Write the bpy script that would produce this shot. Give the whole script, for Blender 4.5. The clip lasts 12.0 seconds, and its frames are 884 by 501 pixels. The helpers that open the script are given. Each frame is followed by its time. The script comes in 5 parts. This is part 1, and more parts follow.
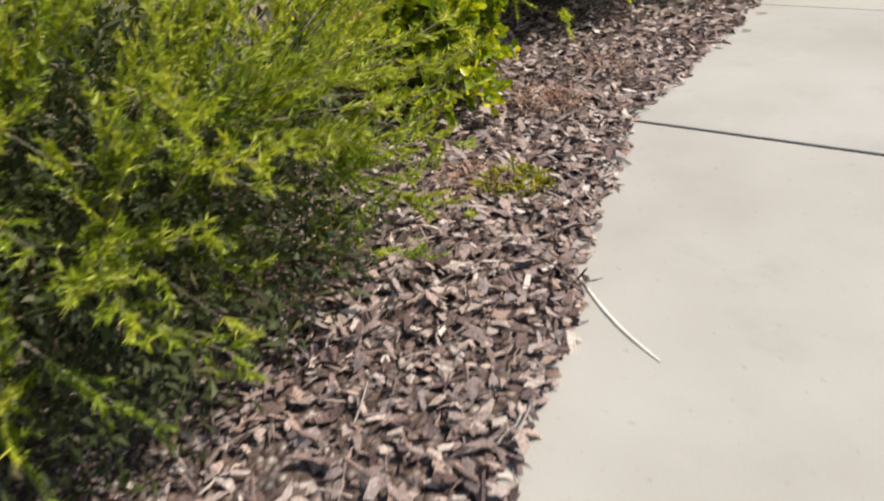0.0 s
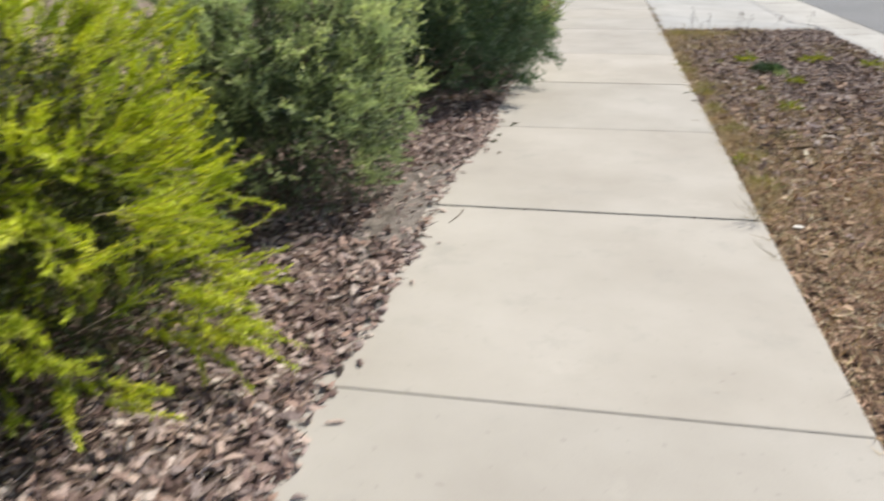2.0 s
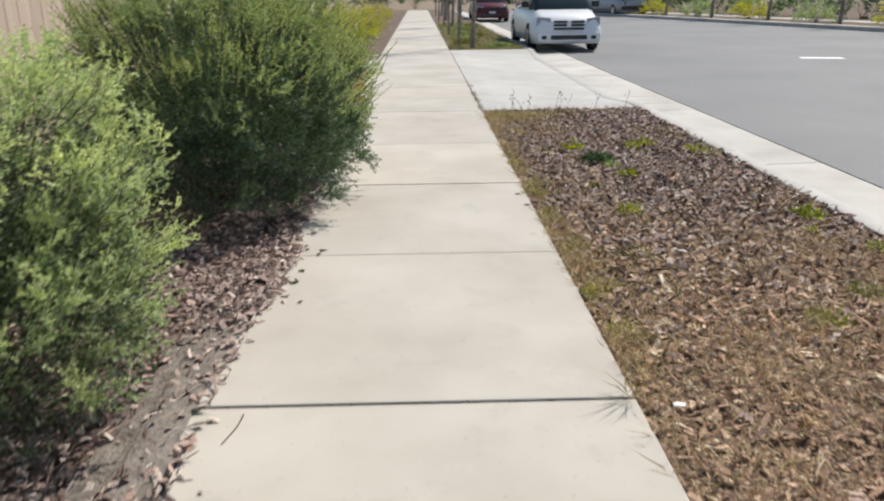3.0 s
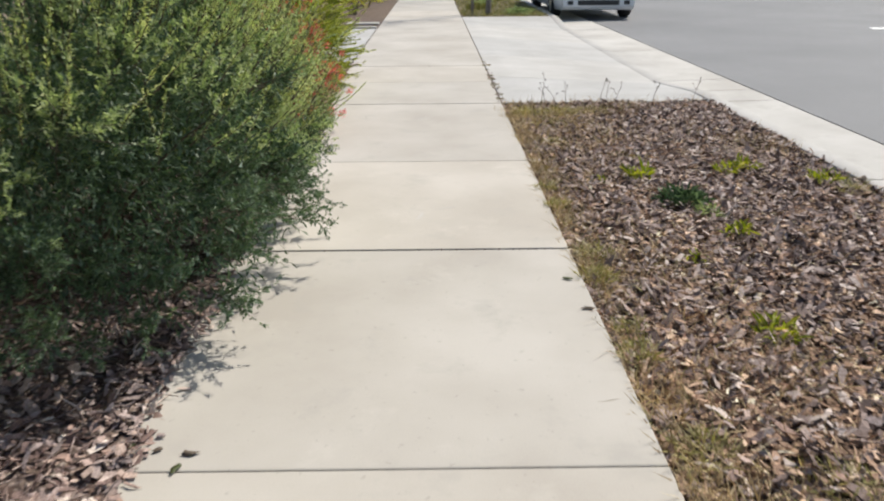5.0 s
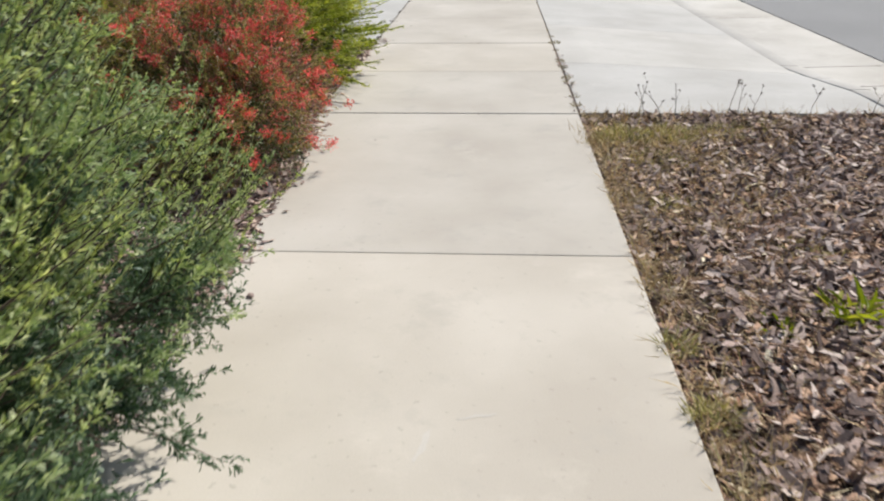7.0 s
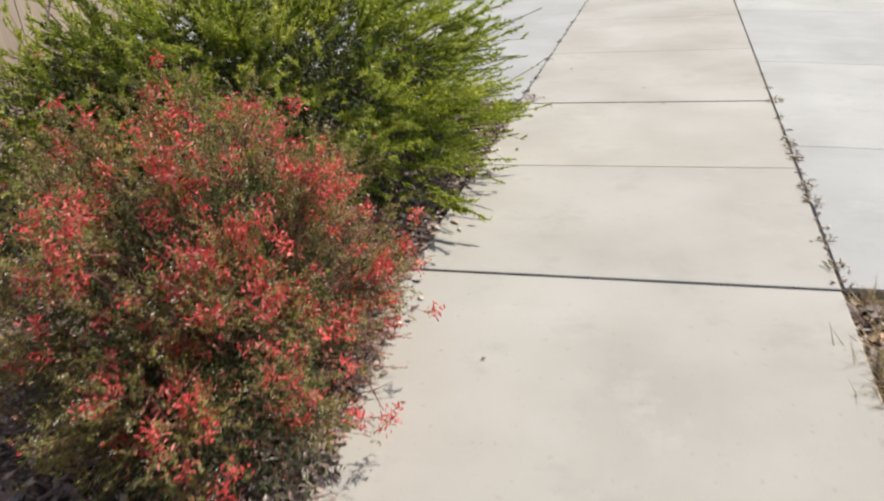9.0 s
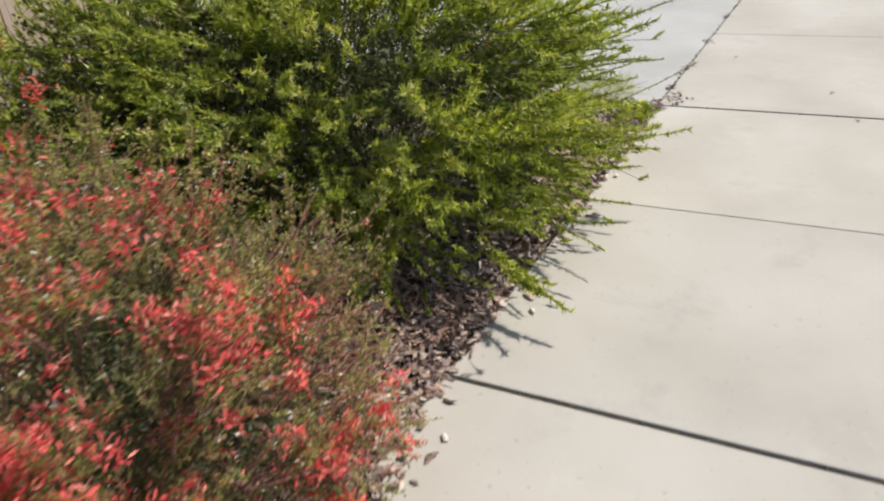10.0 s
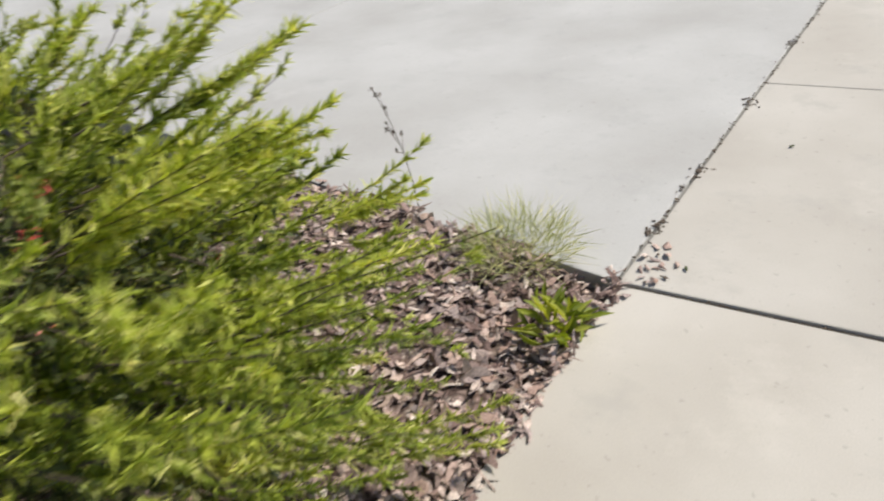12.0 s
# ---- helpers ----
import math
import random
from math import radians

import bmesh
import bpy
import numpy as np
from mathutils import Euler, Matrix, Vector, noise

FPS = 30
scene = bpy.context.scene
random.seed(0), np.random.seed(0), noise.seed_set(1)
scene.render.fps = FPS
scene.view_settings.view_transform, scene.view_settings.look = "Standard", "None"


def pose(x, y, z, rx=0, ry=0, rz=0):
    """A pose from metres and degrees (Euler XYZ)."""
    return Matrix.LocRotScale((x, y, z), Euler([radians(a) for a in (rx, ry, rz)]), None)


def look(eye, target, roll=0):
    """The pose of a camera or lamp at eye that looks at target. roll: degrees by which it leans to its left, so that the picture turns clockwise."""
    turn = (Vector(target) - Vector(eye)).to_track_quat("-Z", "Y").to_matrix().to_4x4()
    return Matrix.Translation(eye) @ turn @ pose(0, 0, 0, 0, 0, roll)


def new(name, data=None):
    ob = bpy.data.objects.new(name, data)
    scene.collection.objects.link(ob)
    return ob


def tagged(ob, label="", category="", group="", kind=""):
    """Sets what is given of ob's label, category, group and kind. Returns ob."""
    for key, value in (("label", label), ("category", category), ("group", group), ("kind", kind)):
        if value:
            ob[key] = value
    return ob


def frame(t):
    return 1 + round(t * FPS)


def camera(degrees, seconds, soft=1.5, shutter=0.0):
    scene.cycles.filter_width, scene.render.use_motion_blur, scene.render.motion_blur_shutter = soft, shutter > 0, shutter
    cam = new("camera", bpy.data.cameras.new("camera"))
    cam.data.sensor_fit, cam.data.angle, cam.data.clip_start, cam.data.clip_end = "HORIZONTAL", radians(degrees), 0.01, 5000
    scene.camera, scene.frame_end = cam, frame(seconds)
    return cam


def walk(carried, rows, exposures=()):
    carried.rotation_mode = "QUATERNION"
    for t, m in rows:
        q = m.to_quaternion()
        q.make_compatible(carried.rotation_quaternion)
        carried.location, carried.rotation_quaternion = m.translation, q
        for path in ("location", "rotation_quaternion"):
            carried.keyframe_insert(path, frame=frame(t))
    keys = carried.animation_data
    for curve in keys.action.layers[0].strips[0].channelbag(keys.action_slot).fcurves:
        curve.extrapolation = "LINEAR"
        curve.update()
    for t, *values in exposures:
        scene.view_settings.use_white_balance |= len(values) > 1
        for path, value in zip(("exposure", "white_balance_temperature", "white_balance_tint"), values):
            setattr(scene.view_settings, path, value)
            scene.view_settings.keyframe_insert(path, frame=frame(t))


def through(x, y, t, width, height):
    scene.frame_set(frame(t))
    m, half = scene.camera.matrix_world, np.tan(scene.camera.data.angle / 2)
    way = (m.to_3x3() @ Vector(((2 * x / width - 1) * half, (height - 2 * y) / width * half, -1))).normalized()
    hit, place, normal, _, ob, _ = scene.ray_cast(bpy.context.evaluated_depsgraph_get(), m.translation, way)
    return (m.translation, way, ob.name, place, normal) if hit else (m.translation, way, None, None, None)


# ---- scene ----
cam = camera(59.2, 12.0, soft=2.1, shutter=0.27)
PATH = [
    (0, (-0.532, -2.288, 0.975), (-1.543, -0.9, -0.040), -5.8),
    (0.5, (-0.618, -1.805, 0.999), (-1.715, -0.491, -0.035), -6.3),
    (1, (-0.691, -1.344, 1.032), (-1.781, 0.01, 0.042), -5.7),
    (1.5, (-0.703, -0.779, 1.115), (-1.563, 0.818, 0.272), -3.1),
    (2, (-0.724, -0.210, 1.160), (-1.085, 1.600, 0.391), -0.9),
    (2.5, (-0.651, 0.29, 1.246), (-0.697, 2.166, 0.555), -0.6),
    (3, (-0.686, 0.798, 1.267), (-0.638, 2.696, 0.637), -0.6),
    (3.2, (-0.715, 1.058, 1.286), (-0.623, 2.956, 0.663), -1.2),
    (4.8, (-0.604, 2.754, 1.202), (-0.576, 4.63, 0.511), -1.2),
    (5, (-0.574, 2.97, 1.186), (-0.557, 4.838, 0.474), -0.4),
    (5.5, (-0.52, 3.502, 1.176), (-0.549, 5.353, 0.42), -0.2),
    (6, (-0.510, 4.017, 1.180), (-0.568, 5.852, 0.385), 0.0),
    (6.5, (-0.45, 4.608, 1.154), (-0.542, 6.434, 0.344), -0.3),
    (7, (-0.493, 5.121, 1.15), (-0.619, 6.938, 0.322), -0.8),
    (7.2, (-0.474, 5.303, 1.173), (-0.634, 7.112, 0.335), -1.5),
    (8.8, (-0.578, 6.827, 1.329), (-1.062, 8.564, 0.466), -5.2),
    (9, (-0.577, 7.039, 1.342), (-1.126, 8.763, 0.489), -5.3),
    (9.5, (-0.593, 7.546, 1.299), (-1.332, 9.184, 0.421), -5.9),
    (10, (-0.641, 8.100, 1.298), (-1.525, 9.628, 0.363), -5.8),
    (10.5, (-0.706, 8.675, 1.303), (-1.694, 10.143, 0.371), -5.8),
    (10.7, (-0.737, 8.89, 1.303), (-1.757, 10.331, 0.364), -6.4),
    (11, (-0.782, 9.217, 1.292), (-1.835, 10.631, 0.348), -6.7),
    (11.4, (-0.78, 9.717, 1.245), (-1.882, 11.087, 0.293), -7.7),
    (11.5, (-0.789, 9.829, 1.237), (-1.895, 11.198, 0.288), -7.6),
    (12, (-0.825, 10.352, 1.196), (-1.889, 11.704, 0.177), -9.7),
]
walk(cam, [(t, look(eye, target, roll)) for t, eye, target, roll in PATH])

# ---- world, sun ----
SUN_TO = Vector((0.58, 0.52, 1.05)).normalized()
world = bpy.data.worlds.new("world")
scene.world = world
world.use_nodes = True
wn = world.node_tree.nodes
sky = wn.new("ShaderNodeTexSky")
sky.sky_type = "NISHITA"
sky.sun_disc = False
sky.sun_elevation = math.asin(SUN_TO.z)
sky.sun_rotation = math.atan2(SUN_TO.x, SUN_TO.y)
world.node_tree.links.new(sky.outputs[0], wn["Background"].inputs[0])
wn["Background"].inputs[1].default_value = 0.11
sun = new("sun", bpy.data.lights.new("sun", "SUN"))
sun.data.energy = 4.6
sun.data.angle = radians(0.6)
sun.data.color = (1.0, 0.95, 0.86)
sun.matrix_world = look((0, 0, 20), Vector((0, 0, 20)) - SUN_TO)
scene.view_settings.exposure = 0.22

# ---- materials ----
RNG = np.random.default_rng(7)


class Nodes:
    """Short-hand for wiring one node material."""

    def __init__(self, name):
        self.mat = bpy.data.materials.new(name)
        self.mat.use_nodes = True
        self.tree = self.mat.node_tree
        self.bsdf = self.tree.nodes["Principled BSDF"]
        self.out = self.tree.nodes["Material Output"]
        self.coord = self.add("ShaderNodeTexCoord").outputs["Object"]

    def add(self, kind):
        return self.tree.nodes.new(kind)

    def link(self, a, b):
        self.tree.links.new(a, b)

    def place(self):
        return self.add("ShaderNodeNewGeometry").outputs["Position"]

    def noise(self, scale, detail=4.0, where=None, rough=0.55):
        n = self.add("ShaderNodeTexNoise")
        n.inputs["Scale"].default_value = scale
        n.inputs["Detail"].default_value = detail
        n.inputs["Roughness"].default_value = rough
        self.link(where or self.place(), n.inputs["Vector"])
        return n.outputs["Fac"]

    def ramp(self, fac, stops):
        r = self.add("ShaderNodeValToRGB")
        el = r.color_ramp.elements
        while len(el) < len(stops):
            el.new(0.5)
        for e, (p, c) in zip(el, stops):
            e.position = p
            e.color = (*c, 1) if len(c) == 3 else c
        self.link(fac, r.inputs[0])
        return r.outputs[0]

    def mix(self, fac, a, b, mode="MIX"):
        m = self.add("ShaderNodeMix")
        m.data_type = "RGBA"
        m.blend_type = mode
        for sock, v in ((m.inputs[0], fac), (m.inputs[6], a), (m.inputs[7], b)):
            if isinstance(v, (int, float)):
                sock.default_value = v
            elif isinstance(v, tuple):
                sock.default_value = (*v, 1)
            else:
                self.link(v, sock)
        return m.outputs[2]

    def bump(self, height, strength, distance):
        b = self.add("ShaderNodeBump")
        b.inputs["Strength"].default_value = strength
        b.inputs["Distance"].default_value = distance
        self.link(height, b.inputs["Height"])
        self.link(b.outputs[0], self.bsdf.inputs["Normal"])

    def set(self, rough=0.8, metal=0.0, color=None, spec=0.5):
        self.bsdf.inputs["Roughness"].default_value = rough
        self.bsdf.inputs["Metallic"].default_value = metal
        self.bsdf.inputs["Specular IOR Level"].default_value = spec
        if isinstance(color, tuple):
            self.bsdf.inputs["Base Color"].default_value = (*color, 1)
        elif color is not None:
            self.link(color, self.bsdf.inputs["Base Color"])
        return self.mat


def concrete(name, low, mid, high, stain):
    n = Nodes(name)
    big = n.ramp(n.noise(1.3, 5.0), [(0.34, low), (0.5, mid), (0.66, high)])
    fine = n.ramp(n.noise(240.0, 3.0), [(0.3, (0.94, 0.94, 0.94)), (0.7, (1.03, 1.03, 1.03))])
    col = n.mix(1.0, big, fine, "MULTIPLY")
    blot = n.ramp(n.noise(3.4, 7.0, rough=0.68), [(0.56, (0, 0, 0)), (0.68, (1, 1, 1))])
    col = n.mix(n.mix(1.0, blot, (0.6, 0.6, 0.6), "MULTIPLY"), col, stain)
    pale = n.ramp(n.noise(2.1, 6.0, rough=0.7), [(0.60, (0, 0, 0)), (0.74, (1, 1, 1))])
    col = n.mix(n.mix(1.0, pale, (0.5, 0.5, 0.5), "MULTIPLY"), col, tuple(v * 1.12 for v in high))
    specks = n.ramp(n.noise(38.0, 2.0), [(0.66, (0, 0, 0)), (0.73, (1, 1, 1))])
    col = n.mix(n.mix(1.0, specks, (0.3, 0.3, 0.3), "MULTIPLY"), col, (0.22, 0.2, 0.17))
    rnd = n.add("ShaderNodeObjectInfo").outputs["Random"]
    col = n.mix(1.0, col, n.ramp(rnd, [(0, (0.93, 0.935, 0.94)), (1, (1.03, 1.02, 1.0))]), "MULTIPLY")
    n.bump(n.noise(420.0, 3.0), 0.12, 0.002)
    return n.set(0.85, 0, col, 0.3)


WALK = concrete("walk_concrete", (0.395, 0.362, 0.316), (0.437, 0.405, 0.357), (0.478, 0.446, 0.398), (0.365, 0.342, 0.305))
DRIVE = concrete("drive_concrete", (0.385, 0.37, 0.345), (0.425, 0.412, 0.388), (0.465, 0.452, 0.428), (0.36, 0.35, 0.33))
SCUFF = concrete("scuffed_concrete", (0.455, 0.425, 0.38), (0.49, 0.46, 0.415), (0.53, 0.50, 0.455), (0.44, 0.41, 0.37))
KERB = concrete("kerb_concrete", (0.36, 0.34, 0.31), (0.42, 0.40, 0.37), (0.47, 0.45, 0.42), (0.33, 0.31, 0.28))


def joint_dirt():
    n = Nodes("joint_dirt")
    col = n.ramp(n.noise(30.0, 4.0), [(0.3, (0.035, 0.03, 0.025)), (0.7, (0.10, 0.085, 0.07))])
    return n.set(0.95, 0, col, 0.2)


JOINT = joint_dirt()


def asphalt():
    n = Nodes("asphalt")
    big = n.ramp(n.noise(0.35, 5.0), [(0.3, (0.165, 0.164, 0.164)), (0.7, (0.215, 0.213, 0.211))])
    grit = n.ramp(n.noise(140.0, 2.0), [(0.35, (0.75, 0.75, 0.75)), (0.7, (1.15, 1.15, 1.15))])
    n.bump(n.noise(180.0, 3.0), 0.5, 0.006)
    return n.set(0.75, 0, n.mix(1.0, big, grit, "MULTIPLY"), 0.4)


ASPHALT = asphalt()


def soil(name, a, b):
    n = Nodes(name)
    col = n.ramp(n.noise(14.0, 6.0), [(0.3, a), (0.7, b)])
    n.bump(n.noise(60.0, 5.0), 0.8, 0.02)
    return n.set(0.95, 0, col, 0.2)


def mulch_floor(name, stops):
    """The lowest layer of the mulch: crumbled bark, too fine to pick apart."""
    n = Nodes(name)
    warp = n.mix(0.12, n.place(), n.add("ShaderNodeTexNoise").outputs["Color"])
    cells = n.add("ShaderNodeTexVoronoi")
    cells.inputs["Scale"].default_value = 62.0
    n.link(warp, cells.inputs["Vector"])
    split = n.add("ShaderNodeSeparateColor")
    n.link(cells.outputs["Color"], split.inputs[0])
    # crumbs darken towards their edges: shade of the gaps put into the colour
    gap_shade = n.ramp(cells.outputs["Distance"], [(0.0, (1, 1, 1)), (0.55, (0.35, 0.33, 0.31))])
    n.bump(cells.outputs["Distance"], 1.0, 0.012)
    n.tree.nodes[-1].invert = True
    return n.set(0.95, 0, n.mix(1.0, n.ramp(split.outputs[0], stops), gap_shade, "MULTIPLY"), 0.2)


SOIL = soil("bed_soil", (0.09, 0.066, 0.052), (0.2, 0.15, 0.115))
TRODDEN = soil("trodden_soil", (0.13, 0.11, 0.095), (0.27, 0.235, 0.205))
EARTH = soil("dry_earth", (0.16, 0.12, 0.085), (0.28, 0.22, 0.16))


def islands(name, stops, rough=0.9, grain=220.0, spec=0.25):
    """Colour that differs from loose piece to loose piece, with a grain inside each."""
    n = Nodes(name)
    rnd = n.add("ShaderNodeNewGeometry").outputs["Random Per Island"]
    col = n.ramp(rnd, stops)
    g = n.ramp(n.noise(grain, 3.0), [(0.3, (0.55, 0.53, 0.52)), (0.7, (1.25, 1.24, 1.22))])
    n.bump(n.noise(grain * 0.8, 3.0), 0.5, 0.004)
    return n.set(rough, 0, n.mix(1.0, col, g, "MULTIPLY"), spec)


BARK_STOPS = [(0.0, (0.13, 0.085, 0.075)), (0.2, (0.27, 0.19, 0.165)), (0.35, (0.30, 0.25, 0.235)), (0.5, (0.40, 0.27, 0.215)), (0.65, (0.42, 0.34, 0.315)), (0.8, (0.50, 0.375, 0.31)), (0.92, (0.58, 0.48, 0.42)), (0.985, (0.72, 0.62, 0.54))]
STRIP_STOPS = [(0.0, (0.159, 0.104, 0.069)), (0.35, (0.333, 0.219, 0.153)), (0.7, (0.492, 0.336, 0.233)), (0.9, (0.637, 0.462, 0.328)), (0.97, (0.800, 0.668, 0.498))]
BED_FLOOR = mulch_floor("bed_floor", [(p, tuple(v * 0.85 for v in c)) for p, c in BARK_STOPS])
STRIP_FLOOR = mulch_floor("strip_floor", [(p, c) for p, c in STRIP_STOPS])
GREY_STOPS = [(0.0, (0.085, 0.060, 0.052)), (0.25, (0.17, 0.125, 0.108)), (0.45, (0.26, 0.20, 0.175)), (0.65, (0.36, 0.275, 0.24)), (0.82, (0.46, 0.37, 0.325)), (0.94, (0.60, 0.51, 0.45))]
BARK_GREY = islands("weathered_mulch", GREY_STOPS)
BARK = islands("bark_mulch", BARK_STOPS)
BARK_STRIP = islands("strip_mulch", [(p, tuple(min(0.85, v * 1.15) for v in c)) for p, c in STRIP_STOPS])
STRAW = islands("dry_straw", [(0.0, (0.36, 0.27, 0.14)), (0.5, (0.50, 0.40, 0.23)), (1.0, (0.68, 0.58, 0.38))], 0.8)
RUSSET = islands("russet_grass", [(0.0, (0.34, 0.17, 0.11)), (0.5, (0.52, 0.30, 0.20)), (1.0, (0.66, 0.45, 0.31))], 0.8)


def bark_single():
    n = Nodes("bark_piece")
    rnd = n.add("ShaderNodeObjectInfo").outputs["Random"]
    g = n.ramp(n.noise(200.0, 3.0), [(0.3, (0.55, 0.53, 0.52)), (0.7, (1.25, 1.24, 1.22))])
    n.bump(n.noise(160.0, 3.0), 0.5, 0.004)
    return n.set(0.9, 0, n.mix(1.0, n.ramp(rnd, BARK_STOPS), g, "MULTIPLY"), 0.25)


BARK_ONE = bark_single()


def leaf_mat(name, stops, glow, rough=0.5, through=0.4, single=False):
    """A leaf: gloss above, light coming through from behind."""
    n = Nodes(name)
    rnd = n.add("ShaderNodeObjectInfo").outputs["Random"] if single else n.add("ShaderNodeNewGeometry").outputs["Random Per Island"]
    col = n.ramp(rnd, stops)
    patch = n.ramp(n.noise(5.0, 3.0), [(0.3, (0.72, 0.78, 0.8)), (0.7, (1.2, 1.15, 1.0))])
    col = n.mix(1.0, col, patch, "MULTIPLY")
    n.set(rough, 0, col, 0.35)
    tr = n.add("ShaderNodeBsdfTranslucent")
    n.link(n.mix(1.0, col, glow, "MULTIPLY"), tr.inputs[0])
    m = n.add("ShaderNodeMixShader")
    m.inputs[0].default_value = through
    n.link(n.bsdf.outputs[0], m.inputs[1])
    n.link(tr.outputs[0], m.inputs[2])
    n.link(m.outputs[0], n.out.inputs[0])
    return n.mat


LIME = leaf_mat("lime_needles", [(0.0, (0.121, 0.177, 0.019)), (0.5, (0.303, 0.378, 0.029)), (0.88, (0.460, 0.529, 0.052)), (1.0, (0.664, 0.656, 0.237))], (1.5, 1.4, 0.6), 0.5, 0.32)
LIME_DEEP = leaf_mat("deep_needles", [(0.0, (0.11, 0.15, 0.026)), (0.5, (0.28, 0.34, 0.048)), (0.9, (0.46, 0.50, 0.09)), (1.0, (0.678, 0.625, 0.28))], (1.4, 1.4, 0.6), 0.5, 0.32)
GLOSSY_STOPS = [(0.0, (0.093, 0.149, 0.012)), (0.4, (0.241, 0.334, 0.013)), (0.75, (0.460, 0.529, 0.017)), (1.0, (0.667, 0.643, 0.029))]
GLOSSY = leaf_mat("glossy_leaves", GLOSSY_STOPS, (1.6, 1.4, 0.5), 0.32, 0.36)
GLOSSY_ONE = leaf_mat("glossy_leaf", GLOSSY_STOPS, (1.6, 1.4, 0.5), 0.32, 0.36, True)
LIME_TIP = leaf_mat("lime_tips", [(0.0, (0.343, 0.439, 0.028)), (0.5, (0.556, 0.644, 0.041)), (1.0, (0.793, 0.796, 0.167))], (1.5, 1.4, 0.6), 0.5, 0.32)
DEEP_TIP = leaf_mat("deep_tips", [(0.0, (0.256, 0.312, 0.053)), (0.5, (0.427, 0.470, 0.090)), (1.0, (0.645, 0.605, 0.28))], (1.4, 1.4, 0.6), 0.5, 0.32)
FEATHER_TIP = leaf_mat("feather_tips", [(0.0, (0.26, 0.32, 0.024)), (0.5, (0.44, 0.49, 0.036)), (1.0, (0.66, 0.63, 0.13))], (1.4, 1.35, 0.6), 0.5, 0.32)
LIT_CROWN_TIP = leaf_mat("lit_crown_tips", [(0.0, (0.27, 0.33, 0.05)), (0.5, (0.45, 0.50, 0.08)), (1.0, (0.66, 0.63, 0.25))], (1.4, 1.4, 0.6), 0.5, 0.4)
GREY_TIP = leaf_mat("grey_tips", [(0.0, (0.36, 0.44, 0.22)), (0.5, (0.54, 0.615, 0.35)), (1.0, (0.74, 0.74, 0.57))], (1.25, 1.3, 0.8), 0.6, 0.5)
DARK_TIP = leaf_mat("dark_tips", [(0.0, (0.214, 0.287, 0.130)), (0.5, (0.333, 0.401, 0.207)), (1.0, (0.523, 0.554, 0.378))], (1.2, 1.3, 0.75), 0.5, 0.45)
DUSTY = leaf_mat("dusty_leaves", [(0.0, (0.15, 0.12, 0.07)), (0.6, (0.26, 0.22, 0.13)), (1.0, (0.36, 0.30, 0.20))], (1.2, 1.2, 0.8), 0.7, 0.3)
GREYGREEN = leaf_mat("grey_leaves", [(0.0, (0.16, 0.205, 0.11)), (0.5, (0.345, 0.41, 0.22)), (0.9, (0.52, 0.59, 0.36)), (1.0, (0.72, 0.74, 0.59))], (1.2, 1.3, 0.75), 0.6, 0.35)
SHADE_GREY = leaf_mat("shade_grey_leaves", [(0.0, (0.045, 0.065, 0.038)), (1.0, (0.11, 0.145, 0.08))], (1.2, 1.3, 0.75), 0.6, 0.25)
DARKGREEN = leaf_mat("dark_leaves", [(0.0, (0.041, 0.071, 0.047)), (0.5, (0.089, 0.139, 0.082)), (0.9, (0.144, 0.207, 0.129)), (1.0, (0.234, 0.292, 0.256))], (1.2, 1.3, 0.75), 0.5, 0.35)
SAGE = leaf_mat("sage_leaves", [(0.0, (0.12, 0.11, 0.045)), (0.4, (0.27, 0.29, 0.075)), (0.72, (0.44, 0.42, 0.13)), (0.86, (0.45, 0.31, 0.18)), (1.0, (0.56, 0.36, 0.25))], (1.2, 1.1, 0.8), 0.6, 0.35)
RED = leaf_mat("red_petals", [(0.0, (0.649, 0.075, 0.085)), (0.6, (0.865, 0.158, 0.144)), (1.0, (0.865, 0.372, 0.303))], (1.2, 0.8, 0.8), 0.5, 0.35)
SPLAY_GRASS = leaf_mat("splayed_grass", [(0.0, (0.14, 0.12, 0.08)), (0.6, (0.25, 0.21, 0.14)), (1.0, (0.36, 0.31, 0.22))], (1.1, 1.1, 0.8), 0.7, 0.2)
WISP = leaf_mat("wispy_weed", [(0.0, (0.22, 0.25, 0.09)), (0.5, (0.38, 0.40, 0.17)), (1.0, (0.62, 0.58, 0.36))], (1.2, 1.2, 0.7), 0.6, 0.35)
BRIGHT_WEED = leaf_mat("bright_weed", [(0.0, (0.14, 0.18, 0.02)), (0.5, (0.26, 0.30, 0.03)), (1.0, (0.44, 0.43, 0.09))], (1.4, 1.4, 0.5), 0.5, 0.4)
TUFT = leaf_mat("tuft_grass", [(0.0, (0.20, 0.18, 0.07)), (0.45, (0.34, 0.31, 0.12)), (0.8, (0.47, 0.40, 0.20)), (1.0, (0.58, 0.48, 0.30))], (1.2, 1.2, 0.7), 0.6, 0.3)
WEED = leaf_mat("weed_leaves", [(0.0, (0.112, 0.152, 0.024)), (0.5, (0.224, 0.272, 0.04)), (1.0, (0.36, 0.384, 0.096))], (1.4, 1.4, 0.6), 0.5, 0.4)
LIT_SHOOT = leaf_mat("lit_shoots", [(0.0, (0.26, 0.33, 0.14)), (0.5, (0.42, 0.49, 0.23)), (1.0, (0.60, 0.64, 0.42))], (1.3, 1.3, 0.7), 0.5, 0.45)
SHADE_DEAD_LEAF = leaf_mat("shade_dead_leaves", [(0.0, (0.05, 0.06, 0.025)), (0.7, (0.09, 0.11, 0.035)), (1.0, (0.16, 0.13, 0.07))], (1.2, 1.2, 0.7), 0.6, 0.25)
